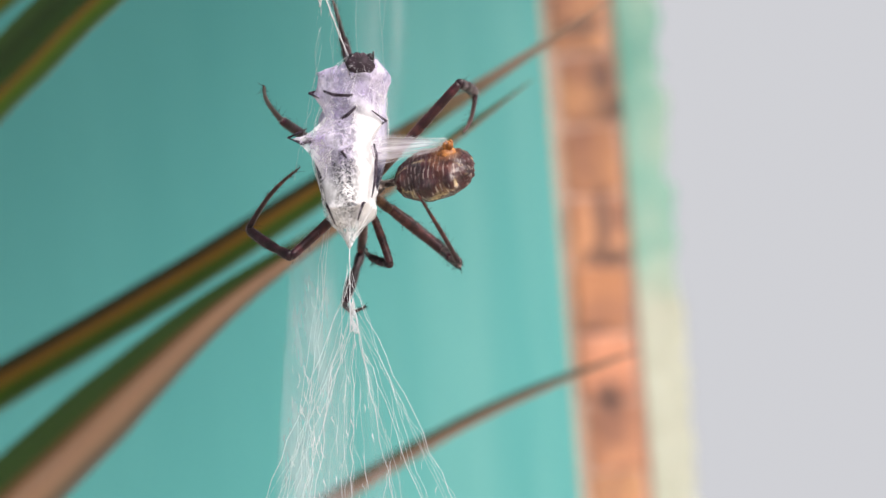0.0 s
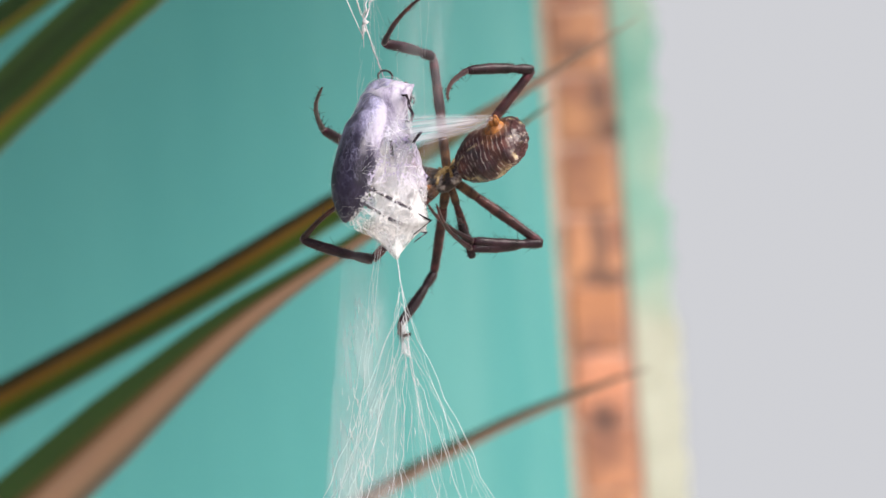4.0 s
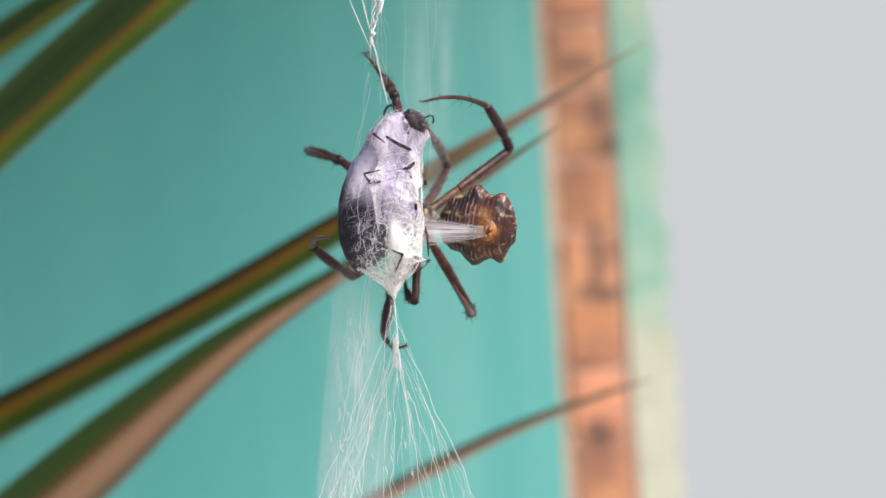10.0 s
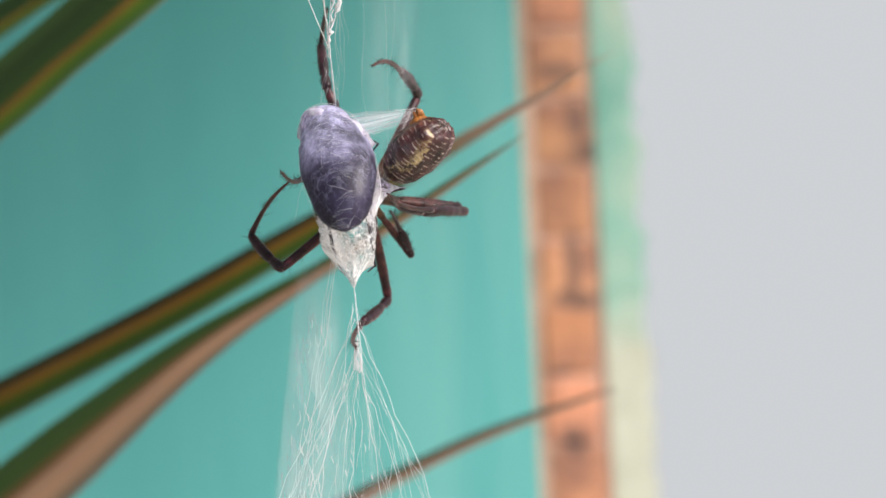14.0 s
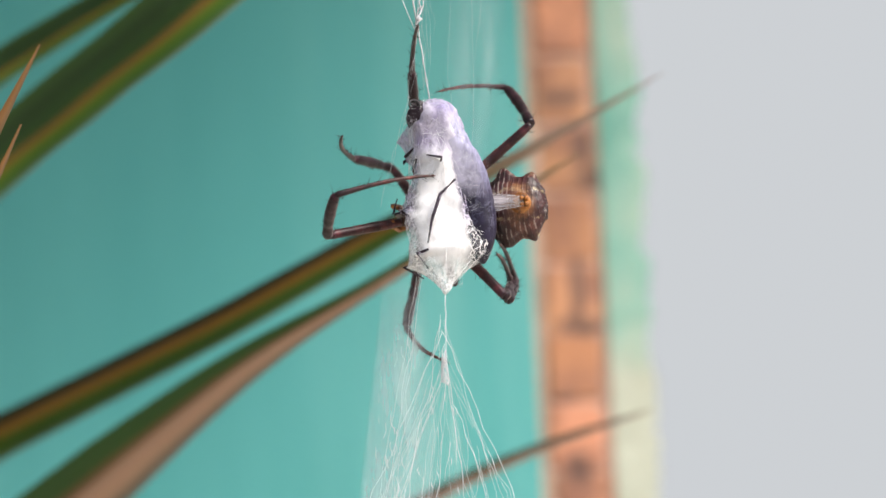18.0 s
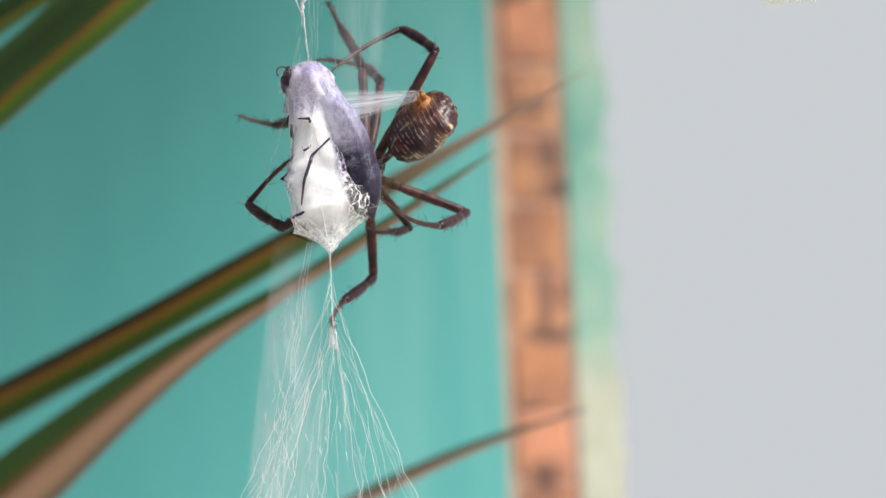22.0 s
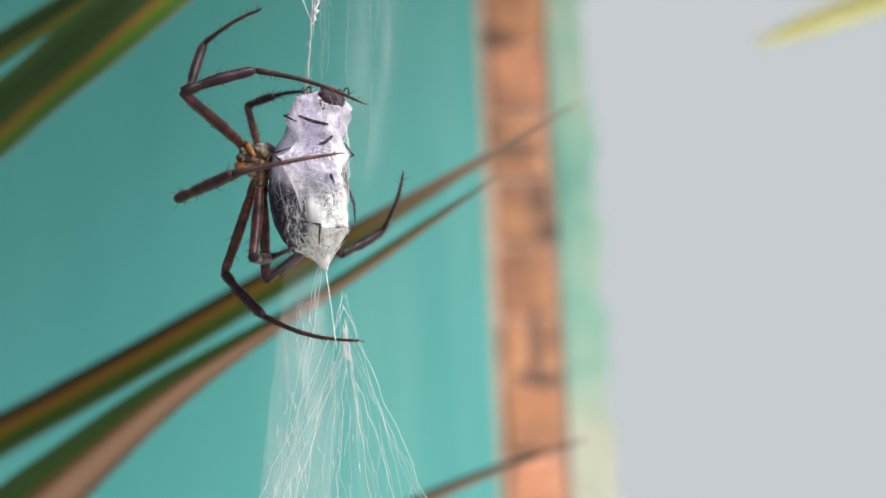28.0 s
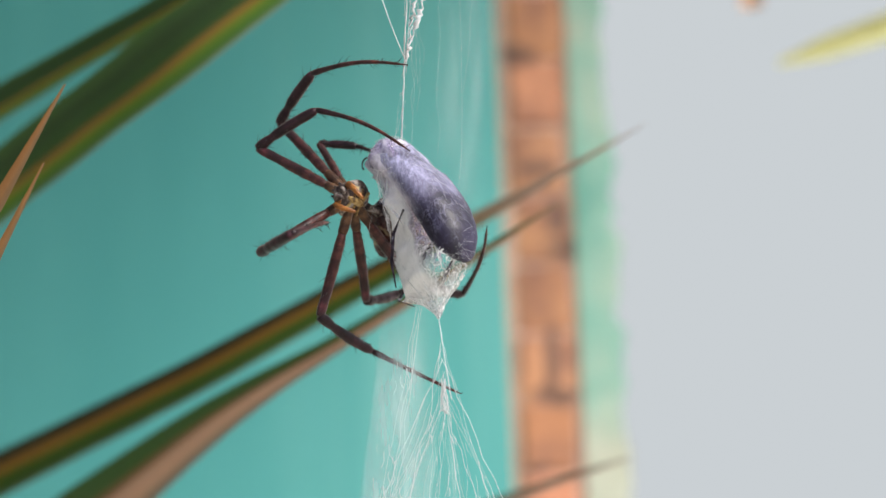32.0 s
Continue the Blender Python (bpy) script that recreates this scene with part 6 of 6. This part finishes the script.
    stance(25, (-5.8, 17.5, -4), (-3.7, -8.9), (-18.1, 8, 16.5), (-2.8, 10.6, 16), (0.16, -0.83, 0.53),
           (-22.2, 19.9, 32.6, -20.2, 9.4, 40.3, -15.5, -9.5, 41.6), (-3.5, 22, 22.2, -2.2, 35.1, 23.5, -0.4, 16, 20), (-28.2, -6.1, 19.1, -28, 3.9, 27.7, -11.7, -3.8, 20.3), (-27.9, -3.7, 5.4, -35.5, 6.6, 8.3, -21.6, -6.4, 12.3), (-18.2, 2.4, -3.9, -14.9, 14.4, -8.1, -1.7, 0.6, -11.9), (-13.8, 15.6, 27.6, -12.7, 8.7, 27.7, -9.5, -0.3, 27.6), (-13, 19.4, 1, -3.1, 27.6, -1.9, 3.1, 11.7, 7.6), (-19, -5.9, 16.3, -18.4, 7.1, 18.3, -6.6, -8.4, 16.6))
    stance(26, (-5.3, 18.8, -2.8), (-3.6, -8), (-20.3, 8, 19.1), (-5, 10.5, 18), (0.17, -0.98, 0.06),
           (-23.6, 21.2, 33.4, -20.9, 18.3, 45.9, -13.1, 0.5, 47.9), (-17.1, 21.1, 21.6, -15.8, 34, 24.4, -6.1, 17.2, 22.6), (-28, -6, 26.7, -24.3, -17.7, 31.5, -10.8, -4.6, 26.3), (-32.1, -4.7, 13, -27.3, -16.5, 16.5, -9.6, -9, 19.3), (-22.7, 16.6, 0.5, -15, 7.4, -5.1, -1.2, -5.3, -10.3), (-14.6, 15.2, 30.2, -12.8, 8.4, 30.2, -9.8, -0.6, 29.7), (-16, 17.9, 1.9, -8.7, 28.5, -1.1, -0.5, 13.2, 7.8), (-17.2, -4.4, 5, -15.9, 8.8, 4.9, -10.6, -9.9, 6.6))
    stance(26.5, (-7.9, 13.8, -5.6), (-5.3, -11.5), (-19.5, 7.7, 16.3), (-5.1, 10.6, 14.5), (0.18, -0.97, 0.01),
           (-31.5, 20.5, 30.2, -27.3, 18.9, 43.9, -10.4, 1, 45.1), (-15.2, 20.9, 19.4, -1.1, 33.5, 28.3, 6.3, 16.6, 28.6), (-27.9, -6.1, 25.4, -21.4, -15.9, 32.9, -8.3, -4.4, 26.6), (-33.7, -5.2, 17.9, -26.7, -16.6, 18.9, -11.7, -9, 17.4), (-29.5, 15.9, -0.2, -20.8, 7, -7.9, -3.2, -5.1, -15.5), (-17.8, 15.1, 26.1, -11.5, 8.4, 27.9, -9, -0.1, 28.7), (-23.7, 16.9, -2.6, -15.1, 27.5, -3.3, -10.7, 12, 1.9), (-25.3, -4.4, 5.7, -24.1, 8.8, 3.9, -14.5, -9.9, 3.9))
    stance(28.5, (-7.9, 21.3, -4.8), (-4, -6.9), (-17.6, 5.3, 25.5), (-11.1, 10.9, 22), (0.23, -0.86, -0.42),
           (-32.2, 14.9, 39.4, -28.7, 23.4, 56.3, -17.1, 5.4, 53.3), (-4.7, 19.1, 7.8, 4.1, 29.4, 11.5, 7.6, 12.2, 20.9), (-28.5, -6.8, 34.8, -16.9, -1.6, 39.4, -1.5, -3.2, 31.9), (-30, -8.8, 16, -18.2, -17.3, 19.2, -5, -9.5, 23.1), (-25.4, 10.3, 5.5, -17.5, 3.3, -3.2, -1.7, -3.8, -7.2), (-21.7, 14.6, 37.7, -13.3, 8.6, 39.1, -8, 4.2, 37.2), (-17.5, 9, 9.1, -11.5, 19.4, 11.3, -6.7, 2.4, 18.6), (-17.7, -4.5, 8.3, -15.9, 8.5, 9.5, -10.1, -10.1, 9.5))
    stance(29, (-5.5, 24.5, -5.3), (-3.1, -2.6), (-22.8, 5, 24.8), (-16.9, 11, 16.8), (0.24, -0.85, -0.47),
           (-31.4, 14.2, 42.2, -29.6, 24, 50.8, -23.4, 5.9, 54.7), (-9.1, 18.9, 32.8, -2.7, 28.9, 38.4, 6.1, 11.6, 40.2), (-30.4, -6.9, 37.2, -20.7, 0.2, 42.6, -5.9, -3.1, 30.4), (-31.7, -9.2, 20.6, -21.4, -17.4, 22.3, -3.6, -9.5, 21.7), (-28.2, 9.6, 4.8, -17.8, 2.9, 0.4, -0.3, -3.6, -5.4), (-19.4, 14.5, 32.3, -17, 8.6, 35.2, -8.8, 4.7, 37.9), (-22.7, 8, 3.6, -14.5, 18.4, 3.8, -8.5, 1.2, 10.7), (-23.3, -4.5, 7.3, -21.4, 8.5, 8.6, -15.5, -10.1, 8.4))
    stance(30, (-5.9, 20.6, -5.2), (-2.6, -5.8), (-19, 4, 28.5), (-22.3, 10, 28.1), (-0.57, -0.26, 0.78),
           (-33.6, 10.2, 43.8, -33, 20.1, 52.6, -25, 2.4, 53.2), (-6.1, 18.3, 34.5, -0.2, 30.1, 34.4, 5.4, 14.7, 23.8), (-33.6, 8.1, 42.1, -23.7, 0.8, 46.9, -9.9, -10.2, 38.7), (-37, 12.2, 27.4, -23.8, 10.9, 27.6, -9.2, -1.7, 24.9), (-26.2, 11.9, 10.7, -16.8, 7.6, 2.5, -0.7, 8, -8.5), (-26.9, 7.2, 41.2, -20.1, 7.6, 42.7, -11.4, 9, 39.2), (-30.8, 12.6, 14, -18.3, 16.9, 13.1, -10.4, -0.9, 14.9), (-27.5, -4.7, 12.5, -22.2, 7.3, 11, -9.7, -7.6, 9))
    stance(31, (-3.6, 17.3, -3.7), (-1.6, -8.9), (-18.8, 5, 20.6), (-8.1, 13.9, 13.8), (0.39, -0.81, -0.44),
           (-28.5, 17, 33.9, -23.3, 14.5, 45.8, -7.6, 3.6, 49.5), (-4.7, 18.2, 30.7, 1, 29.3, 35.1, 5.8, 10.5, 33.8), (-30.1, -7.7, 28.1, -22, -17.4, 31.9, -6.7, -15.1, 20.1), (-32.2, -6.2, 12.8, -25.7, -17.5, 14.7, -6.6, -14.2, 16.6), (-23.5, 1.3, 0.1, -15.1, 10.6, -4, 1, 1.6, -10.3), (-20.2, 14.4, 29.3, -16.8, 8.3, 29.4, -9.4, 2.4, 29.7), (-22.2, 13.1, 1.7, -13.1, 22.2, -1.2, -6, 5, 4.4), (-20.7, -5.1, 3.6, -16.2, 7.2, 5, -11.2, -11.6, 5.1))
    stance(32, (-6.4, 13.5, -7.7), (-3, -14.7), (-17.9, 3, 19.3), (-9.5, 15, 16), (0.63, -0.58, -0.51),
           (-30.5, 11.8, 34.4, -24.2, 3.2, 42.1, -7.6, -7, 40.6), (-11.2, 17.6, 15.9, -9.9, 30.2, 19.6, -9.6, 10.8, 18), (-34.6, 8.2, 29.6, -23.6, 3.9, 35.6, -7.6, -2.7, 26.6), (-32.5, -6.1, 9.8, -27, -18.1, 11.1, -22, 0.4, 14.9), (-24.1, 3.2, -1.3, -15.2, 10.6, -7.7, -0.3, 0.8, -15.5), (-23.3, 10.8, 29.8, -16.4, 10.8, 30, -12, 3.2, 26.5), (-16.2, 14.3, 3, -10.1, 26, 3.4, -7.7, 6.7, 4.8), (-8.8, 14.1, 6.1, 1.4, 21.9, 2.8, 6.3, 6.6, 13.9))
    turned(0, -95, 0.4, -85, 0.6, 0, 0.9, 15, 1.1, 70, 1.2, 185, 1.3, 240, 1.6, 295, 1.7, 365, 1.9, 435, 2, 528, 2.1, 585)
    turned(2.5, 645, 2.7, 720, 3, 767, 3.2, 940, 3.3, 960, 3.4, 1015, 5.6, 1855, 5.7, 1975, 6, 2060, 6.1, 2115, 6.3, 2175, 6.4, 2265)
    turned(6.5, 2305, 6.6, 2385, 6.8, 2425, 7, 2512, 7.1, 2540, 7.3, 2560, 7.5, 2565, 7.6, 2595, 7.7, 2645, 7.8, 2745, 7.9, 2785, 8, 2822, 8.1, 2855, 8.2, 2885)
    turned(8.3, 3015, 8.4, 3035, 8.5, 3105, 8.6, 3150, 8.7, 3165, 8.8, 3210, 9, 3365, 9.1, 3465, 9.2, 3475, 9.5, 3575, 9.6, 3595, 9.7, 3640)
    turned(9.8, 3660, 9.9, 3765, 10, 3820, 10.2, 3895, 10.3, 3975, 10.4, 4015, 10.6, 4170, 10.7, 4195, 10.8, 4200, 10.9, 4275, 11, 4300, 11.3, 4345, 11.4, 4385)
    turned(11.5, 4525, 11.8, 4565, 11.9, 4605, 12, 4675, 12.1, 4695, 12.2, 4750, 12.3, 4885, 12.7, 4950, 13.2, 5080, 13.4, 5115, 13.5, 5270, 13.6, 5285)
    turned(13.7, 5365, 13.8, 5425, 14, 5490, 14.1, 5585, 14.2, 5635, 14.5, 5705, 16.5, 6520, 16.8, 6555, 16.9, 6685, 17, 6695, 17.1, 6755, 17.2, 6780)
    turned(17.4, 6915, 17.5, 7025, 17.6, 7055, 17.8, 7090, 18, 7172, 18.2, 7170, 18.3, 7215, 18.5, 7255, 18.6, 7390, 18.9, 7470, 19, 7553, 19.2, 7575)
    turned(19.4, 7750, 19.9, 7895, 20.1, 7915, 20.4, 7922, 20.5, 7938, 20.6, 8005, 20.7, 8110, 21, 8185, 21.1, 8230, 21.3, 8240, 21.4, 8310, 21.5, 8340)
    turned(21.6, 8425, 21.7, 8445, 21.9, 8520, 22, 8625, 22.1, 8655, 22.2, 8710, 22.3, 8717, 22.4, 8850, 22.7, 8920, 23.1, 9045, 23.2, 9175, 23.3, 9245)
    turned(23.5, 9555, 23.8, 9585, 24.2, 9595, 24.4, 9615, 24.5, 9665, 24.6, 9745, 24.7, 9775, 24.8, 9875, 24.9, 9925, 25, 9955, 25.2, 9970, 25.4, 10035)
    turned(25.6, 10060, 25.7, 10185, 25.8, 10210, 25.9, 10285, 26, 10300, 26.5, 10305, 28.5, 10800, 28.7, 11005, 29, 11050, 29.1, 11085, 29.2, 11140, 29.4, 11190)
    turned(29.5, 11295, 29.6, 11355, 29.9, 11420, 30, 11455, 30.1, 11535, 30.2, 11665, 30.3, 11715, 30.4, 11735, 30.5, 11795, 30.8, 12080, 31, 12110, 31.2, 12165)
    turned(31.7, 12185, 32, 12285)
    swayed(FROND_SWAY, 0, -1.2, 0.5, -1.8, 1, 1.4, 1.5, 1.6, 2, 2.1, 2.5, 2.0, 3, 0.5, 3.5, 0.8, 5.5, 1.2, 6, -2.5, 6.5, -2.4, 7, -4.3, 7.5, -6.2, 8, -5.1)
    swayed(FROND_SWAY, 8.5, -1.4, 9, -0.4, 9.5, -2.2, 10, -1.9, 10.5, -0.6, 11, -4.5, 11.5, -1.4, 12, -3.0, 12.5, -3.6, 13, -3.3, 13.5, -4.5, 14, -3.2, 14.5, -3.8, 16.5, -0.5)
    swayed(FROND_SWAY, 17, -0.2, 17.5, -3.7, 18, -5.4, 18.5, -3.6, 19, -1.8, 19.5, 1.1, 20, -1.6, 20.5, -0.7, 21, -1.9, 21.5, -6.1, 22, -4.2, 22.5, -1.4, 23, 0.3, 23.5, -1.7)
    swayed(FROND_SWAY, 24, -3.6, 24.5, -3.2, 25, -1.1, 25.5, -0.0, 26, -1.6, 26.5, -4.8, 28.5, 3.3, 29, 4.9, 29.5, 1.3, 30, 1.4, 30.5, 4.0, 31, 0.6, 31.5, -0.7, 32, -2.4)
    swayed(TIP_SWAY, 0, -2.8, 0.5, -2.9, 1, -3.1, 1.5, -3.8, 2, -1.1, 2.5, -4.5, 3, -2.5, 3.5, -2.2, 5.5, 1.1, 6, 0.3, 6.5, 0.6, 7, 2.8, 7.5, 2.8, 8, 1.8)
    swayed(TIP_SWAY, 8.5, 0.9, 9, 1.4, 9.5, 0.9, 10, 2.9, 10.5, 1.3, 11, 0.2, 11.5, 2.2, 12, 1.9, 12.5, 2.9, 13, 2.1, 13.5, 2.1, 14, 2.6, 14.5, 1.7, 16.5, 4.8)
    swayed(TIP_SWAY, 17, 7.5, 17.5, 5.4, 18, 3.3, 18.5, 2.5, 19, 3.1, 19.5, 6.1, 20, 4.3, 20.5, 4.0, 21, 2.3, 21.5, 4.0, 22, 4.1, 22.5, 5.6, 23, 5.8, 23.5, 6.5)
    swayed(TIP_SWAY, 24, 4.6, 24.5, 5.5, 25, 4.4, 25.5, 6.0, 26, 6.3, 26.5, 6.8, 28.5, 3.9, 29, 3.9, 29.5, 4.7, 30, 4.5, 30.5, 3.6, 31, 5.5, 31.5, 6.8, 32, 6.6)
    walk(frond, [(t, Matrix.Translation((0, 0, z * MM))) for t, z in FROND_SWAY])
    walk(tips, [(t, Matrix.Translation((x * MM, 0, z * MM))) for t, x, z in (
        (0, 5.3, -13.8), (1, -5.7, -11.5), (3, -1.2, -11.0), (6, -2.4, -2.7), (8.5, -0.0, -6.1), (9, -3.3, 1.1), (9.5, -4.0, -2.4), (10.5, -3.7, -9.2), (11, -4.2, -3.2), (11.5, -6.2, -5.4), (14, 4.7, -6.2), (16.5, -7.2, -4.1),
        (17, -0.9, 1.7), (17.5, -0.7, -3.2), (18, -2.5, -2.7), (18.5, -2.3, -2.0), (20, -0.0, -3.7), (21, -4.4, -2.2), (21.5, 2.3, -1.2), (24, -3.2, -0.2), (25, -1.3, -0.0), (30, 9.2, 0.3), (31, 5.6, -0.2), (32, 2.8, -2.1))])
    walk(THIN_TIP, [(t, Matrix.Translation((0, 0, z * MM))) for t, z in TIP_SWAY])
    tt, aa = [p[0] for p in TURNS], [p[1] for p in TURNS]
    prey_rows, fan_rows, line_rows, body_rows, rear_rows, silk_rows = [], [], [], [], [], []
    limb_rows = [[[] for _ in segs] for segs in LEGS]
    forks = ((0, 36.5), (14, 36.5), (18, 39), (24, 43), (30, 48), (31, 48), (32, 43))
    walk(UPPER, [(t, Matrix.Translation(at_web(-7.6, 0, z))) for t, z in forks])
    for k in range(641):
        t = k * 0.05
        s, swing = between(t)
        angle = float(np.interp(t, tt, aa))
        centre = at_web(s[0], 0, s[1])
        hang = Matrix.Translation(centre) @ pose(0, 0, 0, -LEAN, s[2], 0)
        prey_rows.append((t, hang @ pose(0, 0, 0, 0, 0, -angle)))
        if k % 2:
            continue
        fan_rows.append((t, Matrix.Translation(at_web(s[3], 0, s[4]))))
        fork = at_web(-7.6, 0, float(np.interp(t, [p[0] for p in forks], [p[1] for p in forks])))
        top = hang @ Vector((0, -0.3 * MM, 18.2 * MM))
        line_rows.append((t, frame_of(top, fork - top + Vector((0, 0, 0.004)), (1, 0, 0))))
        head, rear, belly = at_web(*s[5:8]), at_web(*s[8:11]), Vector(s[11:14])
        back = (rear - head).normalized()
        body = frame_of(head, -back, belly)
        inv = body.inverted()
        body_rows.append((t, body))
        rear_m = frame_of(rear, back, belly)
        rear_rows.append((t, inv @ rear_m))
        spin = rear_m @ (Vector((5.4, 0, 4.2)) * MM)
        draw = centre + Vector((0.002, 0.004, max(-0.006, min(0.013, 0.85 * (spin.z - centre.z)))))
        draw.y = spin.y + 0.35 * (draw.y - spin.y)
        silk_rows.append((t, inv @ frame_of(spin, draw - spin, (0, 0.25, 1))))
        for n, segs in enumerate(LEGS):
            L = SHORT if n == 5 else LONG
            J = [at_web(*s[14 + n * 9 + 3 * j:17 + n * 9 + 3 * j]) for j in range(3)]
            if n in (1, 7):
                J[1] = J[1] + Vector((0, 0.002, 0.003)) * swing * math.sin(t * 17 + n)
                J[2] = J[2] + Vector((0.005, 0.002, 0.006)) * swing * math.sin(t * 17 + n + 0.5)
            elif n in (2, 3, 6):
                J[2] = J[2] + Vector((0.002, 0.001, 0.003)) * swing * math.sin(t * 11 + n)
            p, last = head, Vector((0.2, 1, 0.1))
            for j, (ob_len, target) in enumerate(zip((REACH[n], *L), (J[0], *J))):
                d = (target - p).normalized()
                limb_rows[n][j].append((t, inv @ frame_of(p, d, last + Vector((0.02, 0.1, 0.01)))))
                last = d
                p = p + d * ob_len * MM
    walk(PREY, prey_rows)
    walk(FAN, fan_rows)
    walk(LINE, line_rows)
    walk(SPIDER, body_rows)
    walk(ABDOMEN, rear_rows)
    walk(SWATHE, silk_rows)
    for segs, rows in zip(LEGS, limb_rows):
        for ob, r in zip(segs, rows):
            walk(ob, r)


motions()
